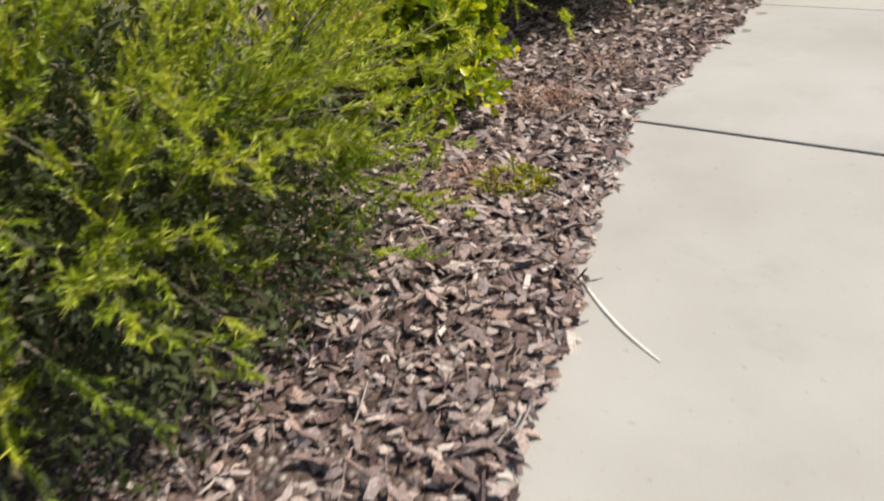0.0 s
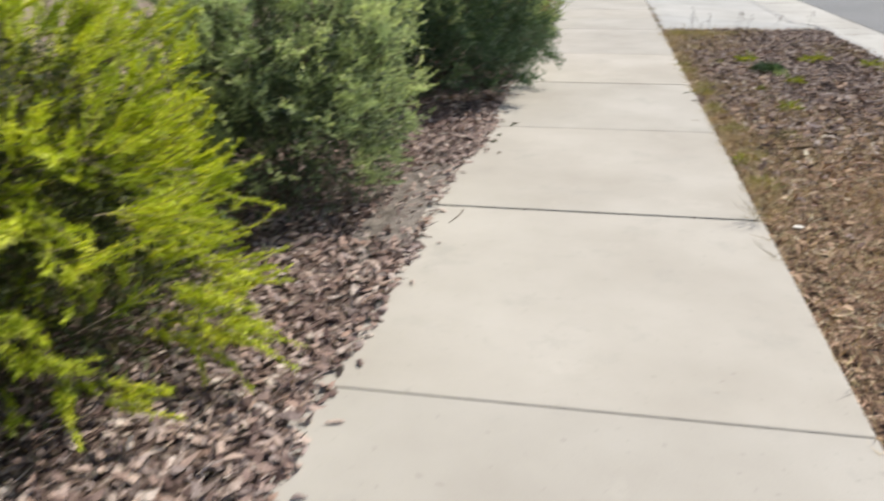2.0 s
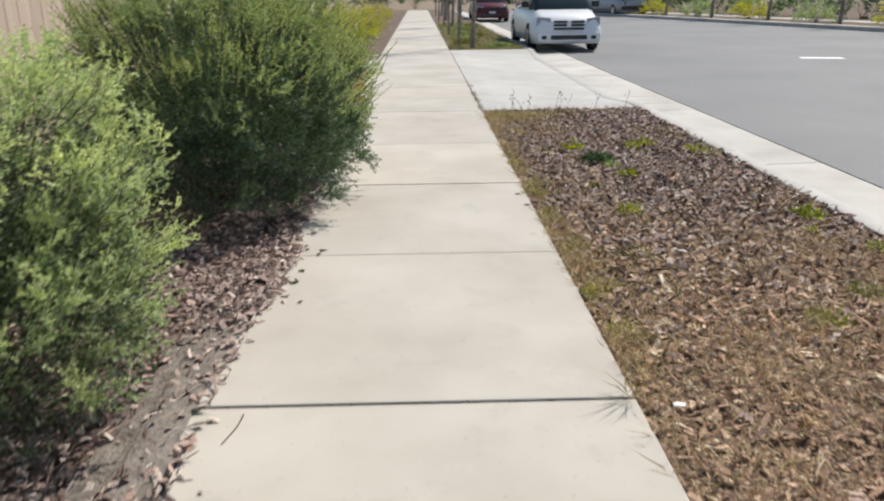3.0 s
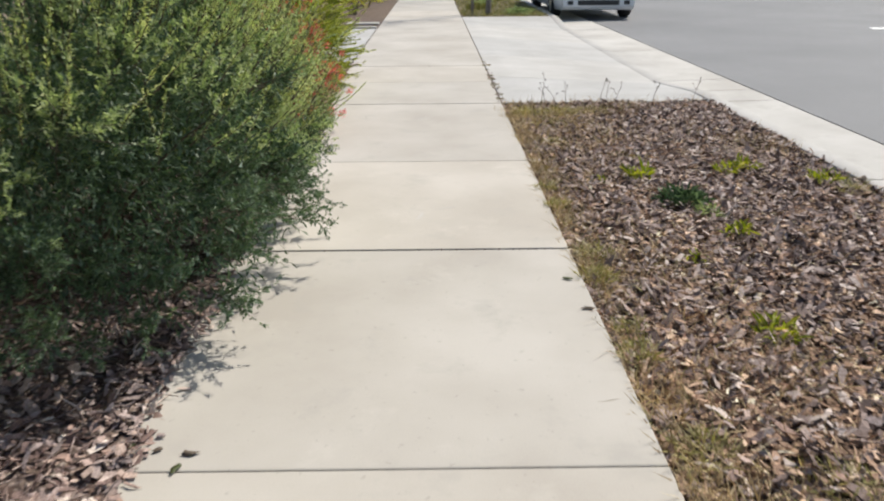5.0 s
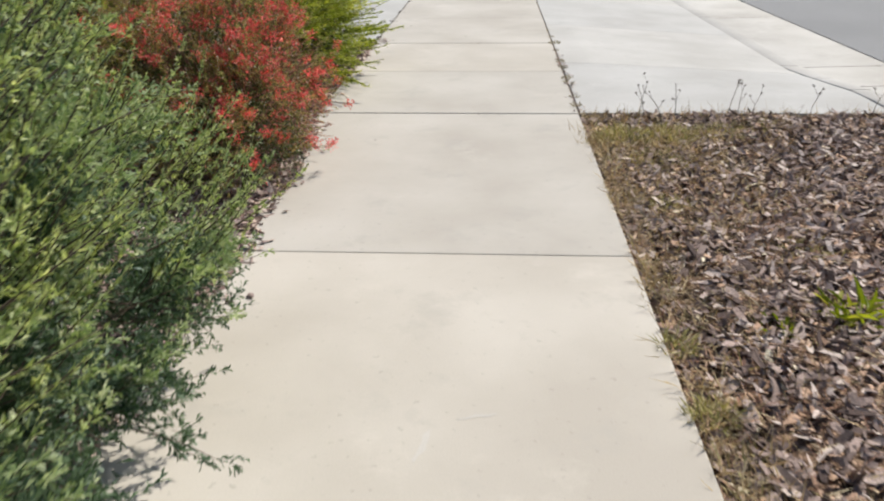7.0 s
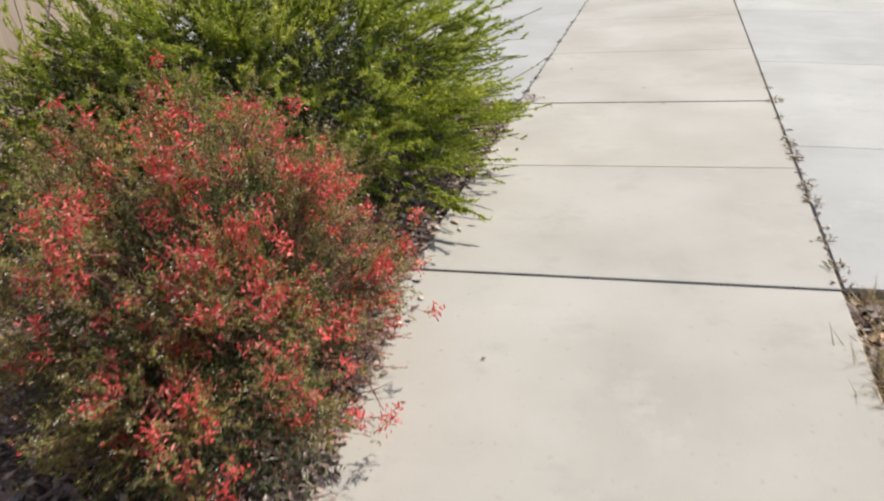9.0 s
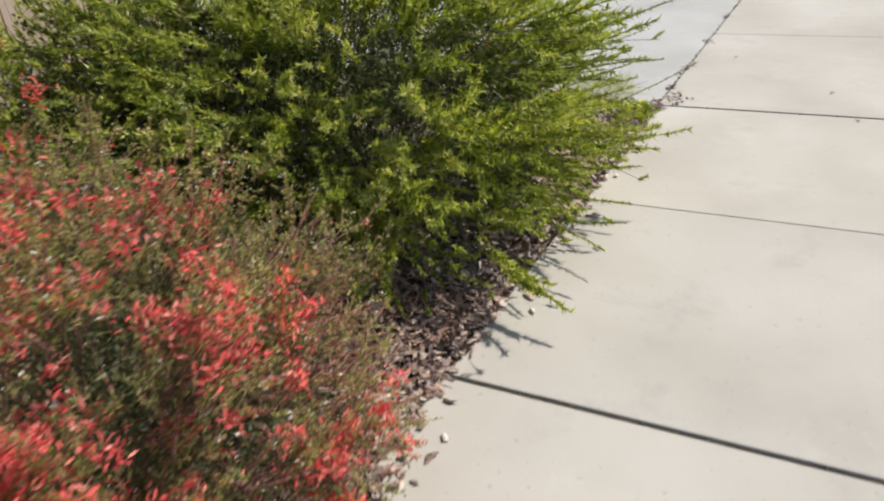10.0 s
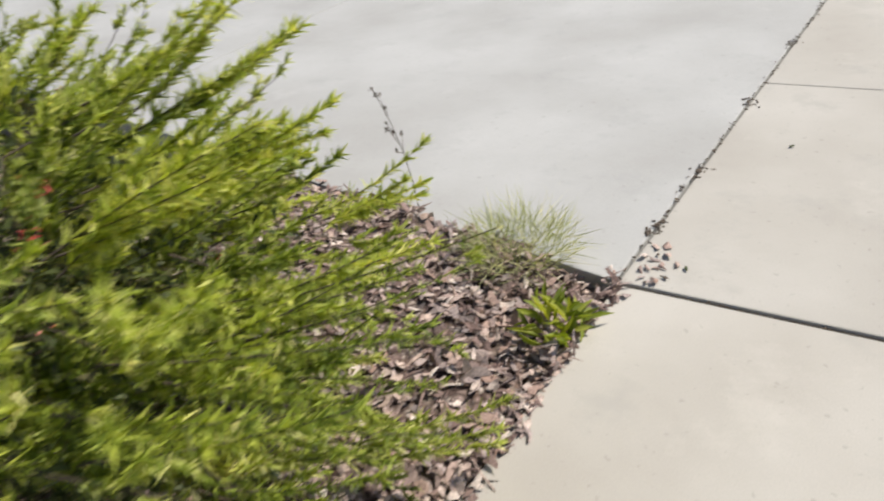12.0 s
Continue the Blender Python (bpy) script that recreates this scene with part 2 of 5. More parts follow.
TAN_GRASS = leaf_mat("tan_grass", [(0.0, (0.31, 0.22, 0.12)), (0.5, (0.48, 0.36, 0.21)), (0.85, (0.64, 0.51, 0.33)), (1.0, (0.40, 0.38, 0.15))], (1.1, 1.0, 0.8), 0.7, 0.2)
BLOOM = leaf_mat("dry_bloom", [(0.0, (0.28, 0.13, 0.09)), (0.5, (0.48, 0.25, 0.17)), (0.85, (0.62, 0.38, 0.27)), (1.0, (0.70, 0.20, 0.18))], (1.1, 0.9, 0.8), 0.7, 0.3)
FIELD = leaf_mat("rough_grass", [(0.0, (0.12, 0.13, 0.05)), (0.6, (0.24, 0.24, 0.09)), (1.0, (0.40, 0.34, 0.18))], (1.2, 1.2, 0.7), 0.6, 0.3)
YELLOW = leaf_mat("yellow_leaves", [(0.0, (0.25, 0.27, 0.04)), (0.6, (0.48, 0.46, 0.05)), (1.0, (0.66, 0.58, 0.08))], (1.3, 1.3, 0.6), 0.5, 0.4)
TREELEAF = leaf_mat("tree_leaves", [(0.0, (0.07, 0.11, 0.03)), (1.0, (0.18, 0.24, 0.07))], (1.3, 1.3, 0.7))


def plain(name, color, rough=0.6, metal=0.0, vary=0.08, scale=20.0):
    n = Nodes(name)
    dark = tuple(c * (1 - vary) for c in color)
    light = tuple(min(1, c * (1 + vary)) for c in color)
    return n.set(rough, metal, n.ramp(n.noise(scale, 4.0), [(0.3, dark), (0.7, light)]))


TWIG = plain("twig_bark", (0.085, 0.062, 0.042), 0.85, vary=0.35, scale=60)
TWIG_PALE = plain("pale_twig", (0.30, 0.24, 0.17), 0.85, vary=0.3, scale=60)
TWIG_RED = plain("red_twig", (0.24, 0.11, 0.085), 0.8, vary=0.3, scale=60)
TRUNK = plain("trunk_bark", (0.20, 0.17, 0.14), 0.9, vary=0.4, scale=12)


def fence_wood():
    n = Nodes("fence_wood")
    mp = n.add("ShaderNodeMapping")
    mp.inputs["Scale"].default_value = (30, 30, 1.6)
    n.link(n.place(), mp.inputs["Vector"])
    grain = n.ramp(n.noise(1.0, 5.0, mp.outputs[0]), [(0.3, (0.42, 0.325, 0.26)), (0.7, (0.55, 0.44, 0.36))])
    rnd = n.add("ShaderNodeObjectInfo").outputs["Random"]
    col = n.mix(1.0, grain, n.ramp(rnd, [(0, (0.86, 0.86, 0.86)), (1, (1.08, 1.06, 1.04))]), "MULTIPLY")
    n.bump(n.noise(1.5, 4.0, mp.outputs[0]), 0.3, 0.005)
    return n.set(0.85, 0, col, 0.25)


FENCE = fence_wood()
PAINT_WHITE = plain("road_paint", (0.78, 0.77, 0.74), 0.7)
CAR_WHITE = plain("white_car_paint", (0.70, 0.71, 0.72), 0.25, 0.0, 0.02)
CAR_RED = plain("red_car_paint", (0.077, 0.007, 0.012), 0.25, 0.0, 0.05)
CAR_GREY = plain("grey_car_paint", (0.30, 0.31, 0.33), 0.3, 0.3, 0.05)
GLASS_CAR = plain("car_window", (0.03, 0.04, 0.04), 0.06, 0.0, 0.02)
RUBBER = plain("tyre_rubber", (0.022, 0.022, 0.022), 0.85)
PLASTIC = plain("black_plastic", (0.03, 0.03, 0.03), 0.6)
ALLOY = plain("alloy_rim", (0.5, 0.5, 0.51), 0.35, 0.9)
LAMP = plain("headlamp_lens", (0.279, 0.284, 0.294), 0.12, 0.2, 0.1)
PLATE = plain("plate_bars", (0.6, 0.6, 0.58), 0.5)
PEBBLE = plain("pale_litter", (0.72, 0.68, 0.60), 0.8, vary=0.15)


# ---- mesh helpers ----
def np_mesh(name, verts, faces, mat):
    """A mesh from arrays: verts (n, 3); faces (m, k), or several such arrays."""
    faces = faces if isinstance(faces, list) else [faces]
    faces = [np.asarray(f, dtype=np.int32) for f in faces if len(f)]
    me = bpy.data.meshes.new(name)
    verts = np.asarray(verts, dtype=np.float32).reshape(-1, 3)
    me.vertices.add(len(verts))
    me.vertices.foreach_set("co", verts.ravel())
    loops = np.concatenate([f.ravel() for f in faces])
    sizes = np.concatenate([np.full(len(f), f.shape[1], dtype=np.int32) for f in faces])
    me.loops.add(len(loops))
    me.loops.foreach_set("vertex_index", loops)
    me.polygons.add(len(sizes))
    starts = np.concatenate([[0], np.cumsum(sizes)[:-1]]).astype(np.int32)
    me.polygons.foreach_set("loop_start", starts)
    me.update(calc_edges=True)
    me.validate()
    me.materials.append(mat)
    return me


def np_part(name, verts, faces, mat, parent=None, label="", kind=""):
    ob = new(name, np_mesh(name, verts, faces, mat))
    if parent is not None:
        ob.parent = parent
    return tagged(ob, label, kind=kind)


def part(name, bm, mat, parent=None, label="", smooth=False):
    """Links a bmesh as one object under a thing or a part."""
    bmesh.ops.recalc_face_normals(bm, faces=bm.faces)
    me = bpy.data.meshes.new(name)
    bm.to_mesh(me)
    bm.free()
    me.materials.append(mat)
    if smooth:
        me.polygons.foreach_set("use_smooth", np.ones(len(me.polygons), dtype=bool))
    ob = new(name, me)
    if parent is not None:
        ob.parent = parent
    return tagged(ob, label)


def thing(name, place, label, category, group="", kind=""):
    ob = new(name)
    ob.location = place
    return tagged(ob, label, category, group, kind)


def block(x0, x1, y0, y1, z0, z1, bevel=0.0, bm=None):
    bm = bm or bmesh.new()
    made = bmesh.ops.create_cube(bm, size=1)["verts"]
    for v in made:
        v.co = Vector((x0 if v.co.x < 0 else x1, y0 if v.co.y < 0 else y1, z0 if v.co.z < 0 else z1))
    if bevel:
        edges = {e for v in made for e in v.link_edges}
        bmesh.ops.bevel(bm, geom=list(edges), offset=bevel, segments=2, affect="EDGES", profile=0.6)
    return bm


def prism(outline, z0, z1, bevel=0.0):
    """An upright slab over a plan outline."""
    bm = bmesh.new()
    f = bm.faces.new([bm.verts.new((x, y, z0)) for x, y in outline])
    up = bmesh.ops.extrude_face_region(bm, geom=[f])["geom"]
    top = [g for g in up if isinstance(g, bmesh.types.BMVert)]
    for v in top:
        v.co.z = z1
    if bevel:
        es = [e for e in bm.edges if all(abs(v.co.z - z1) < 1e-6 for v in e.verts)]
        bmesh.ops.bevel(bm, geom=es, offset=bevel, segments=2, affect="EDGES", profile=0.6)
    return bm


def unit(v):
    return v / np.maximum(np.linalg.norm(v, axis=-1, keepdims=True), 1e-9)


def wobble(x, y, s=1.0, seed=0.0):
    """Smooth, cheap waves over the plan, about -1 to 1."""
    return (np.sin(x * 3.1 * s + seed) * np.cos(y * 2.3 * s + seed * 1.7) + 0.6 * np.sin(x * 7.3 * s + y * 5.1 * s + seed * 2.3) + 0.4 * np.sin(y * 13.7 * s - x * 9.1 * s + seed)) / 2


def tubes(paths, radii, sides=4):
    """Many tubes at once: paths (n, m, 3), radii (n, m)."""
    n, m, _ = paths.shape
    tang = unit(np.gradient(paths, axis=1))
    ref = np.where(np.abs(tang[..., 2:3]) < 0.9, [[[0, 0, 1.0]]], [[[1.0, 0, 0]]])
    a = unit(np.cross(tang, ref))
    b = np.cross(tang, a)
    ang = np.arange(sides) * 2 * np.pi / sides
    ring = a[:, :, None] * np.cos(ang)[None, None, :, None] + b[:, :, None] * np.sin(ang)[None, None, :, None]
    verts = paths[:, :, None] + ring * radii[:, :, None, None]
    idx = np.arange(n * m * sides).reshape(n, m, sides)
    nxt = np.roll(idx, -1, axis=2)
    faces = np.stack([idx[:, :-1], nxt[:, :-1], nxt[:, 1:], idx[:, 1:]], -1).reshape(-1, 4)
    return verts.reshape(-1, 3), faces


LEAF_SHAPES = {
    "needle": (np.array([(0, 0, 0), (0.4, 0.5, 0.02), (1, 0, 0.06), (0.4, -0.5, 0.02)]), np.array([(0, 1, 2, 3)])),
    "leaflet": (np.array([(0, 0, 0), (0.7, 0.5, 0.06), (1, -0.3, 0.02)]), np.array([(0, 1, 2, 2)])),
    "spine": (np.array([(0, 0.5, 0), (0, -0.5, 0), (1, 0, 0.06)]), np.array([(0, 1, 2, 2)])),
    "oval": (np.array([(0, 0, 0), (0.3, 0.42, 0.08), (0.7, 0.42, 0.1), (1, 0, 0.02), (0.7, -0.42, 0.1), (0.3, -0.42, 0.08), (0.5, 0, -0.04)]),
             np.array([(0, 6, 2, 1), (6, 3, 2, 2), (0, 5, 4, 6), (6, 4, 3, 3)])),
    "spoon": (np.array([(0, 0, 0), (0.28, 0.16, 0.03), (0.6, 0.44, 0.12), (0.88, 0.36, 0.12), (1, 0, 0.05), (0.88, -0.36, 0.12), (0.6, -0.44, 0.12), (0.28, -0.16, 0.03), (0.6, 0, 0.0)]),
              np.array([(0, 8, 2, 1), (8, 4, 3, 2), (0, 7, 6, 8), (8, 6, 5, 4)])),
}


def leaves(at, along, length, width, shape="needle", curl=0.0, rng=RNG):
    """Leaves at points, pointing along given ways, each turned at random about its own length."""
    tv, tf = LEAF_SHAPES[shape]
    n = len(at)
    d = unit(along)
    ref = unit(rng.normal(size=(n, 3)) * 0.7 + np.array([0, 0, 0.9]))
    side = unit(np.cross(ref, d))
    up = np.cross(d, side)
    L = np.broadcast_to(length, (n,))[:, None, None]
    W = np.broadcast_to(width, (n,))[:, None, None]
    v = at[:, None] + d[:, None] * tv[None, :, 0:1] * L + side[:, None] * tv[None, :, 1:2] * W + up[:, None] * (tv[None, :, 2:3] * L - curl * tv[None, :, 0:1] ** 2 * L)
    faces = (tf[None] + (np.arange(n) * len(tv))[:, None, None]).reshape(-1, 4)
    tri = faces[:, 2] == faces[:, 3]
    return v.reshape(-1, 3), [faces[~tri], faces[tri][:, :3]]


def joined(pieces):
    vs, quads, tris, base = [], [], [], 0
    for v, f in pieces:
        for g in f if isinstance(f, list) else [f]:
            if len(g):
                (quads if g.shape[1] == 4 else tris).append(g + base)
        vs.append(v)
        base += len(v)
    return np.concatenate(vs), [np.concatenate(q) for q in (quads, tris) if q]


# ---- ground, road, pavement ----
def sheet(name, x0, x1, y0, y1, nx, ny, height, mat, label, category, parent=None):
    gx, gy = np.meshgrid(np.linspace(x0, x1, nx), np.linspace(y0, y1, ny), indexing="ij")
    v = np.stack([gx, gy, height(gx, gy)], -1).reshape(-1, 3)
    i = np.arange(nx * ny).reshape(nx, ny)
    f = np.stack([i[:-1, :-1], i[1:, :-1], i[1:, 1:], i[:-1, 1:]], -1).reshape(-1, 4)
    ob = np_part(name, v, f, mat, parent)
    return tagged(ob, label, category, kind="structure") if parent is None else ob


GROUND = sheet("ground", -400, 400, -400, 700, 9, 9, lambda x, y: 0 * x - 0.32, EARTH, "bare dry earth reaching to the horizon", "ground")

WALK_W = 1.524
JOINTS = [-6.096, -4.572, -3.048, -1.64, 0.0, 1.524, 3.048, 4.572, 6.096, 7.62, 9.58, 10.78, 11.962, 13.47]
while JOINTS[-1] < 62:
    JOINTS.append(JOINTS[-1] + 1.524)
WIDE = {-6.096, -3.048, 0.0, 3.048, 6.096, 9.58, 11.962}

PAVEMENT = part("pavement", block(-WALK_W + 0.01, -0.01, -8, 64, -0.14, -0.009), JOINT)
tagged(PAVEMENT, "cream concrete pavement in cast slabs with dark dirt-filled joints", "pavement", kind="structure")
for j0, j1 in zip(JOINTS, JOINTS[1:]):
    g0 = 0.0085 if j0 in WIDE else 0.0022
    g1 = 0.0085 if j1 in WIDE else 0.0022
    part("slab", block(-WALK_W, 0, j0 + g0, j1 - g1, -0.10, 0.0, 0.006), WALK, PAVEMENT)

# pale scrapes worn into the surface
for x0, y0, x1, y1, w in ((-0.66, 6.50, -0.63, 6.62, 0.014), (-0.57, 6.66, -0.47, 6.69, 0.010)):
    along = Vector((x1 - x0, y1 - y0, 0))
    side = Vector((-along.y, along.x, 0)).normalized()
    ring = [(Vector((x0, y0, 0)) + along * (0.5 + 0.5 * math.cos(a)) + side * w * math.sin(a) * (0.55 + 0.3 * math.sin(3.3 * a + x0 * 40) + 0.15 * math.sin(7 * a + y0 * 9))) for a in (k * math.tau / 28 for k in range(28))]
    part("scuff", prism([(v.x, v.y) for v in ring], -0.002, 0.0006), SCUFF, PAVEMENT, "pale scrape on the concrete")

# the driveway: apron between pavement and gutter, and the drive beside it


def apron_drop(y):
    """How far the kerb is let down for the drive: 0 at the flares' ends, 1 between them."""
    return np.clip((y - 10.1) / 1.3, 0, 1) * np.clip((19.2 - y) / 1.3, 0, 1)


def apron_z(x, y):
    return -0.115 * apron_drop(y) * np.clip((x - 0.15) / 1.65, 0, 1)


DRIVEWAY = tagged(new("driveway"), "pale grey concrete driveway and apron crossing the pavement", "driveway", kind="structure")
for y0, y1 in ((9.60, 11.097), (11.103, 13.0), (13.006, 15.2), (15.206, 17.4), (17.406, 19.25)):
    bm = bmesh.new()
    xs, ys = np.linspace(0.012, 1.774 if y0 < 11 else 1.7885, 9), np.linspace(y0, y1, 9)
    grid = [[bm.verts.new((x, y, float(apron_z(x, y)))) for y in ys] for x in xs]
    for a in range(8):
        for b in range(8):
            bm.faces.new((grid[a][b], grid[a + 1][b], grid[a + 1][b + 1], grid[a][b + 1]))
    rim = [e for e in bm.edges if e.is_boundary]
    low = bmesh.ops.extrude_edge_only(bm, edges=rim)["geom"]
    for v in low:
        if isinstance(v, bmesh.types.BMVert):
            v.co.z -= 0.09
    part("apron_slab", bm, DRIVE, DRIVEWAY)
part("joint_bed", block(0.0, 1.8, 9.58, 19.25, -0.31, -0.13), JOINT, DRIVEWAY)
part("crack_fill", block(0.001, 0.011, 9.59, 19.25, -0.125, -0.008), SOIL, DRIVEWAY, "dry dirt packed into the joint")
part("joint_bed", block(-9, -1.53, 13.25, 16.8, -0.31, -0.05), JOINT, DRIVEWAY)


def bed_end(x):
    return 11.96 + (-WALK_W - x) * 0.17


for x0, x1 in ((-4.6, -1.536), (-9.0, -4.61)):
    out = [(x0, bed_end(x0) + 0.01), (x1, bed_end(x1) + 0.01), (x1, 16.75), (x0, 16.75)]
    part("drive_slab", prism(out, -0.10, -0.002, 0.006), DRIVE, DRIVEWAY)
part("drive_edge", block(-9, -1.54, 16.76, 16.9, -0.1, 0.03, 0.01), KERB, DRIVEWAY)

# kerb and gutter
KERB_X0, KERB_X1, GUT_X = 1.79, 1.95, 2.64


def kerb_run(name, y0, y1, parent):
    """One cast length of kerb with its gutter pan, let down along the drive."""
    n = max(2, int((y1 - y0) / 0.3))
    ys = np.linspace(y0, y1, n)
    top = -0.115 * apron_drop(ys) + 0.004 * (1 - apron_drop(ys))
    prof = [(KERB_X0, lambda t: t - 0.25 - 0 * t), (KERB_X0, lambda t: t - 0.003), (KERB_X0 + 0.005, lambda t: t), (KERB_X1 - 0.03, lambda t: t), (KERB_X1 - 0.006, lambda t: t - 0.02 * (1 + t / 0.13)), (KERB_X1 + 0.02, lambda t: -0.128 + 0 * t), (GUT_X, lambda t: -0.112 + 0 * t), (GUT_X, lambda t: -0.25 + 0 * t)]
    v = np.stack([np.stack([np.full(n, x), ys, np.maximum(z(top), -0.3)], -1) for x, z in prof])
    i = np.arange(len(prof) * n).reshape(len(prof), n)
    f = np.stack([i[:-1, :-1], i[1:, :-1], i[1:, 1:], i[:-1, 1:]], -1).reshape(-1, 4)
    return np_part(name, v.reshape(-1, 3), f, KERB, parent)


KERB_NEAR = tagged(new("kerb"), "pale concrete kerb with a wide gutter pan", "kerb", kind="structure")
cuts = [-8, -4.9, -1.9, 1.1, 4.1, 7.1, 10.25, 10.85, 11.55, 14.3, 17.6, 19.25] + [19.25 + 3.05 * k for k in range(1, 15)]
for a, b in zip(cuts, cuts[1:]):
    kerb_run("kerb_length", a + 0.006, b - 0.006, KERB_NEAR)


def far_x(y):
    return 14.73 - 0.216 * (y - 25.97)


part("joint_bed", block(KERB_X0 + 0.01, GUT_X + 0.05, -8, 62, -0.31, -0.16), JOINT, KERB_NEAR)
part("gutter_joint", block(GUT_X - 0.01, GUT_X + 0.05, -8, 62, -0.25, -0.14), JOINT, KERB_NEAR)
ROAD = part("road", prism([(GUT_X + 0.045, -60), (far_x(-60) + 0.2, -60), (far_x(66) + 0.2, 66), (GUT_X + 0.045, 66)], -0.31, -0.122), ASPHALT)
tagged(ROAD, "smooth grey asphalt road", "road", kind="structure")
MARK = part("road_marking", block(-0.42, 0.42, -0.16, 0.16, 0, 0.004), PAINT_WHITE)
MARK.location, MARK.rotation_euler = (7.75, 17.35, -0.122), (0, 0, radians(-14))
tagged(MARK, "short white painted bar on the asphalt", "road marking", kind="structure")
FAR_ANG = math.atan2(-0.216, 1)
FAR = tagged(new("far_kerb"), "concrete kerb along the far side of the road", "kerb", kind="structure")
for y in np.arange(-20, 64, 4.0):
    o = part("kerb_length", block(0, 0.5, 0.01, 4.06, -0.3, 0.02, 0.02), KERB, FAR)
    o.location, o.rotation_euler = (far_x(y), y, 0), (0, 0, -FAR_ANG)
VERGE = part("far_verge", prism([(far_x(-20) + 0.45, -20), (60, -20), (60, 66), (far_x(64) + 0.45, 66)], -0.3, 0.0), SOIL)
tagged(VERGE, "planted far verge with dark soil", "verge", kind="structure")
FAR_PATH = part("far_pavement", prism([(far_x(-20) + 2.4, -20), (far_x(-20) + 4.0, -20), (far_x(66) + 4.0, 66), (far_x(66) + 2.4, 66)], -0.1, 0.02), WALK)
tagged(FAR_PATH, "pale concrete pavement beyond the far verge", "pavement", kind="structure")


# ---- bark mulch ----
def edge_x(y):
    """Where the bed's mulch spills to on the pavement."""
    spill = np.minimum(np.maximum(-y, 0) * 0.255, 0.5)
    back = 0.14 * np.clip((y - 8.6) / 0.9, 0, 1)
    return -1.39 + spill - back + 0.03 * wobble(y * 0.9, y * 0.4, 1.0, 2.0) + 0.04 * np.exp(-((y - 4.35) / 0.5) ** 2)


def bed_height(x, y):
    inside = np.clip((edge_x(y) - x) / 0.25, 0, 1)
    low = -0.055 + 0.06 * inside + 0.018 * wobble(x, y, 0.8, 1.0) * inside
    return np.where((x > -WALK_W - 0.03) & (x < edge_x(y)), np.maximum(low, 0.016), low)


def strip_height(x, y):
    inside = np.clip(x / 0.25, 0, 1)
    return -0.035 + 0.03 * inside + 0.015 * wobble(x, y, 0.9, 4.0) * inside


def chip_verts(n, rng, long=(0.018, 0.052), wide=(0.009, 0.024)):
    """Bent, tapered flakes of bark, twelve corners each."""
    L = rng.uniform(*long, n) * rng.choice([0.7, 1.0, 1.25], n, p=[0.4, 0.45, 0.15])
    W = rng.uniform(*wide, n)
    H = rng.uniform(0.0012, 0.0036, n)
    bend = rng.uniform(-0.10, 0.14, n) * L
    v = np.zeros((n, 3, 4, 3))
    for s, u in enumerate((-0.5, 0.0, 0.5)):
        taper = rng.uniform(0.2, 1.0, n) if s != 1 else rng.uniform(0.8, 1.15, n)
        skew = rng.uniform(-0.4, 0.4, n) * W
        for c, (sy, sz) in enumerate(((-1, -1), (1, -1), (1, 1), (-1, 1))):
            v[:, s, c, 0] = u * L + rng.uniform(-0.19, 0.19, n) * L
            v[:, s, c, 1] = sy * W * 0.5 * taper + skew
            v[:, s, c, 2] = sz * H * 0.5 + (bend if s == 1 else 0)
    return v.reshape(n, 12, 3)


def flat_faces(me):
    me.polygons.foreach_set("use_smooth", np.zeros(len(me.polygons), dtype=bool))
    return me


CHIP_FACES = np.array([(1, 2, 6, 5), (2, 3, 7, 6), (3, 0, 4, 7), (5, 6, 10, 9), (6, 7, 11, 10), (7, 4, 8, 11)])


def turned(v, rng, tilt=0.45):
    n = len(v)
    yaw, p, r = rng.uniform(0, 6.283, n), rng.normal(0, tilt, n), rng.normal(0, tilt, n)
    cy, sy, cp, sp, cr, sr = np.cos(yaw), np.sin(yaw), np.cos(p), np.sin(p), np.cos(r), np.sin(r)
    m = np.empty((n, 3, 3))
    m[:, 0] = np.stack([cy * cp, cy * sp * sr - sy * cr, cy * sp * cr + sy * sr], -1)
    m[:, 1] = np.stack([sy * cp, sy * sp * sr + cy * cr, sy * sp * cr - cy * sr], -1)
    m[:, 2] = np.stack([-sp, cp * sr, cp * cr], -1)
    return np.einsum("nij,nkj->nki", m, v)


def chips(places, rng, tilt=0.45, **size):
    n = len(places)
    v = turned(chip_verts(n, rng, **size), rng, tilt) + places[:, None]
    f = (CHIP_FACES[None] + (np.arange(n) * 12)[:, None, None]).reshape(-1, 4)
    return v.reshape(-1, 3), f


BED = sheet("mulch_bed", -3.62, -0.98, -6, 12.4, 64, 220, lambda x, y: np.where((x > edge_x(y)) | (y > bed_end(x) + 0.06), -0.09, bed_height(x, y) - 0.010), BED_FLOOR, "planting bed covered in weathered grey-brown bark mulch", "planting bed")


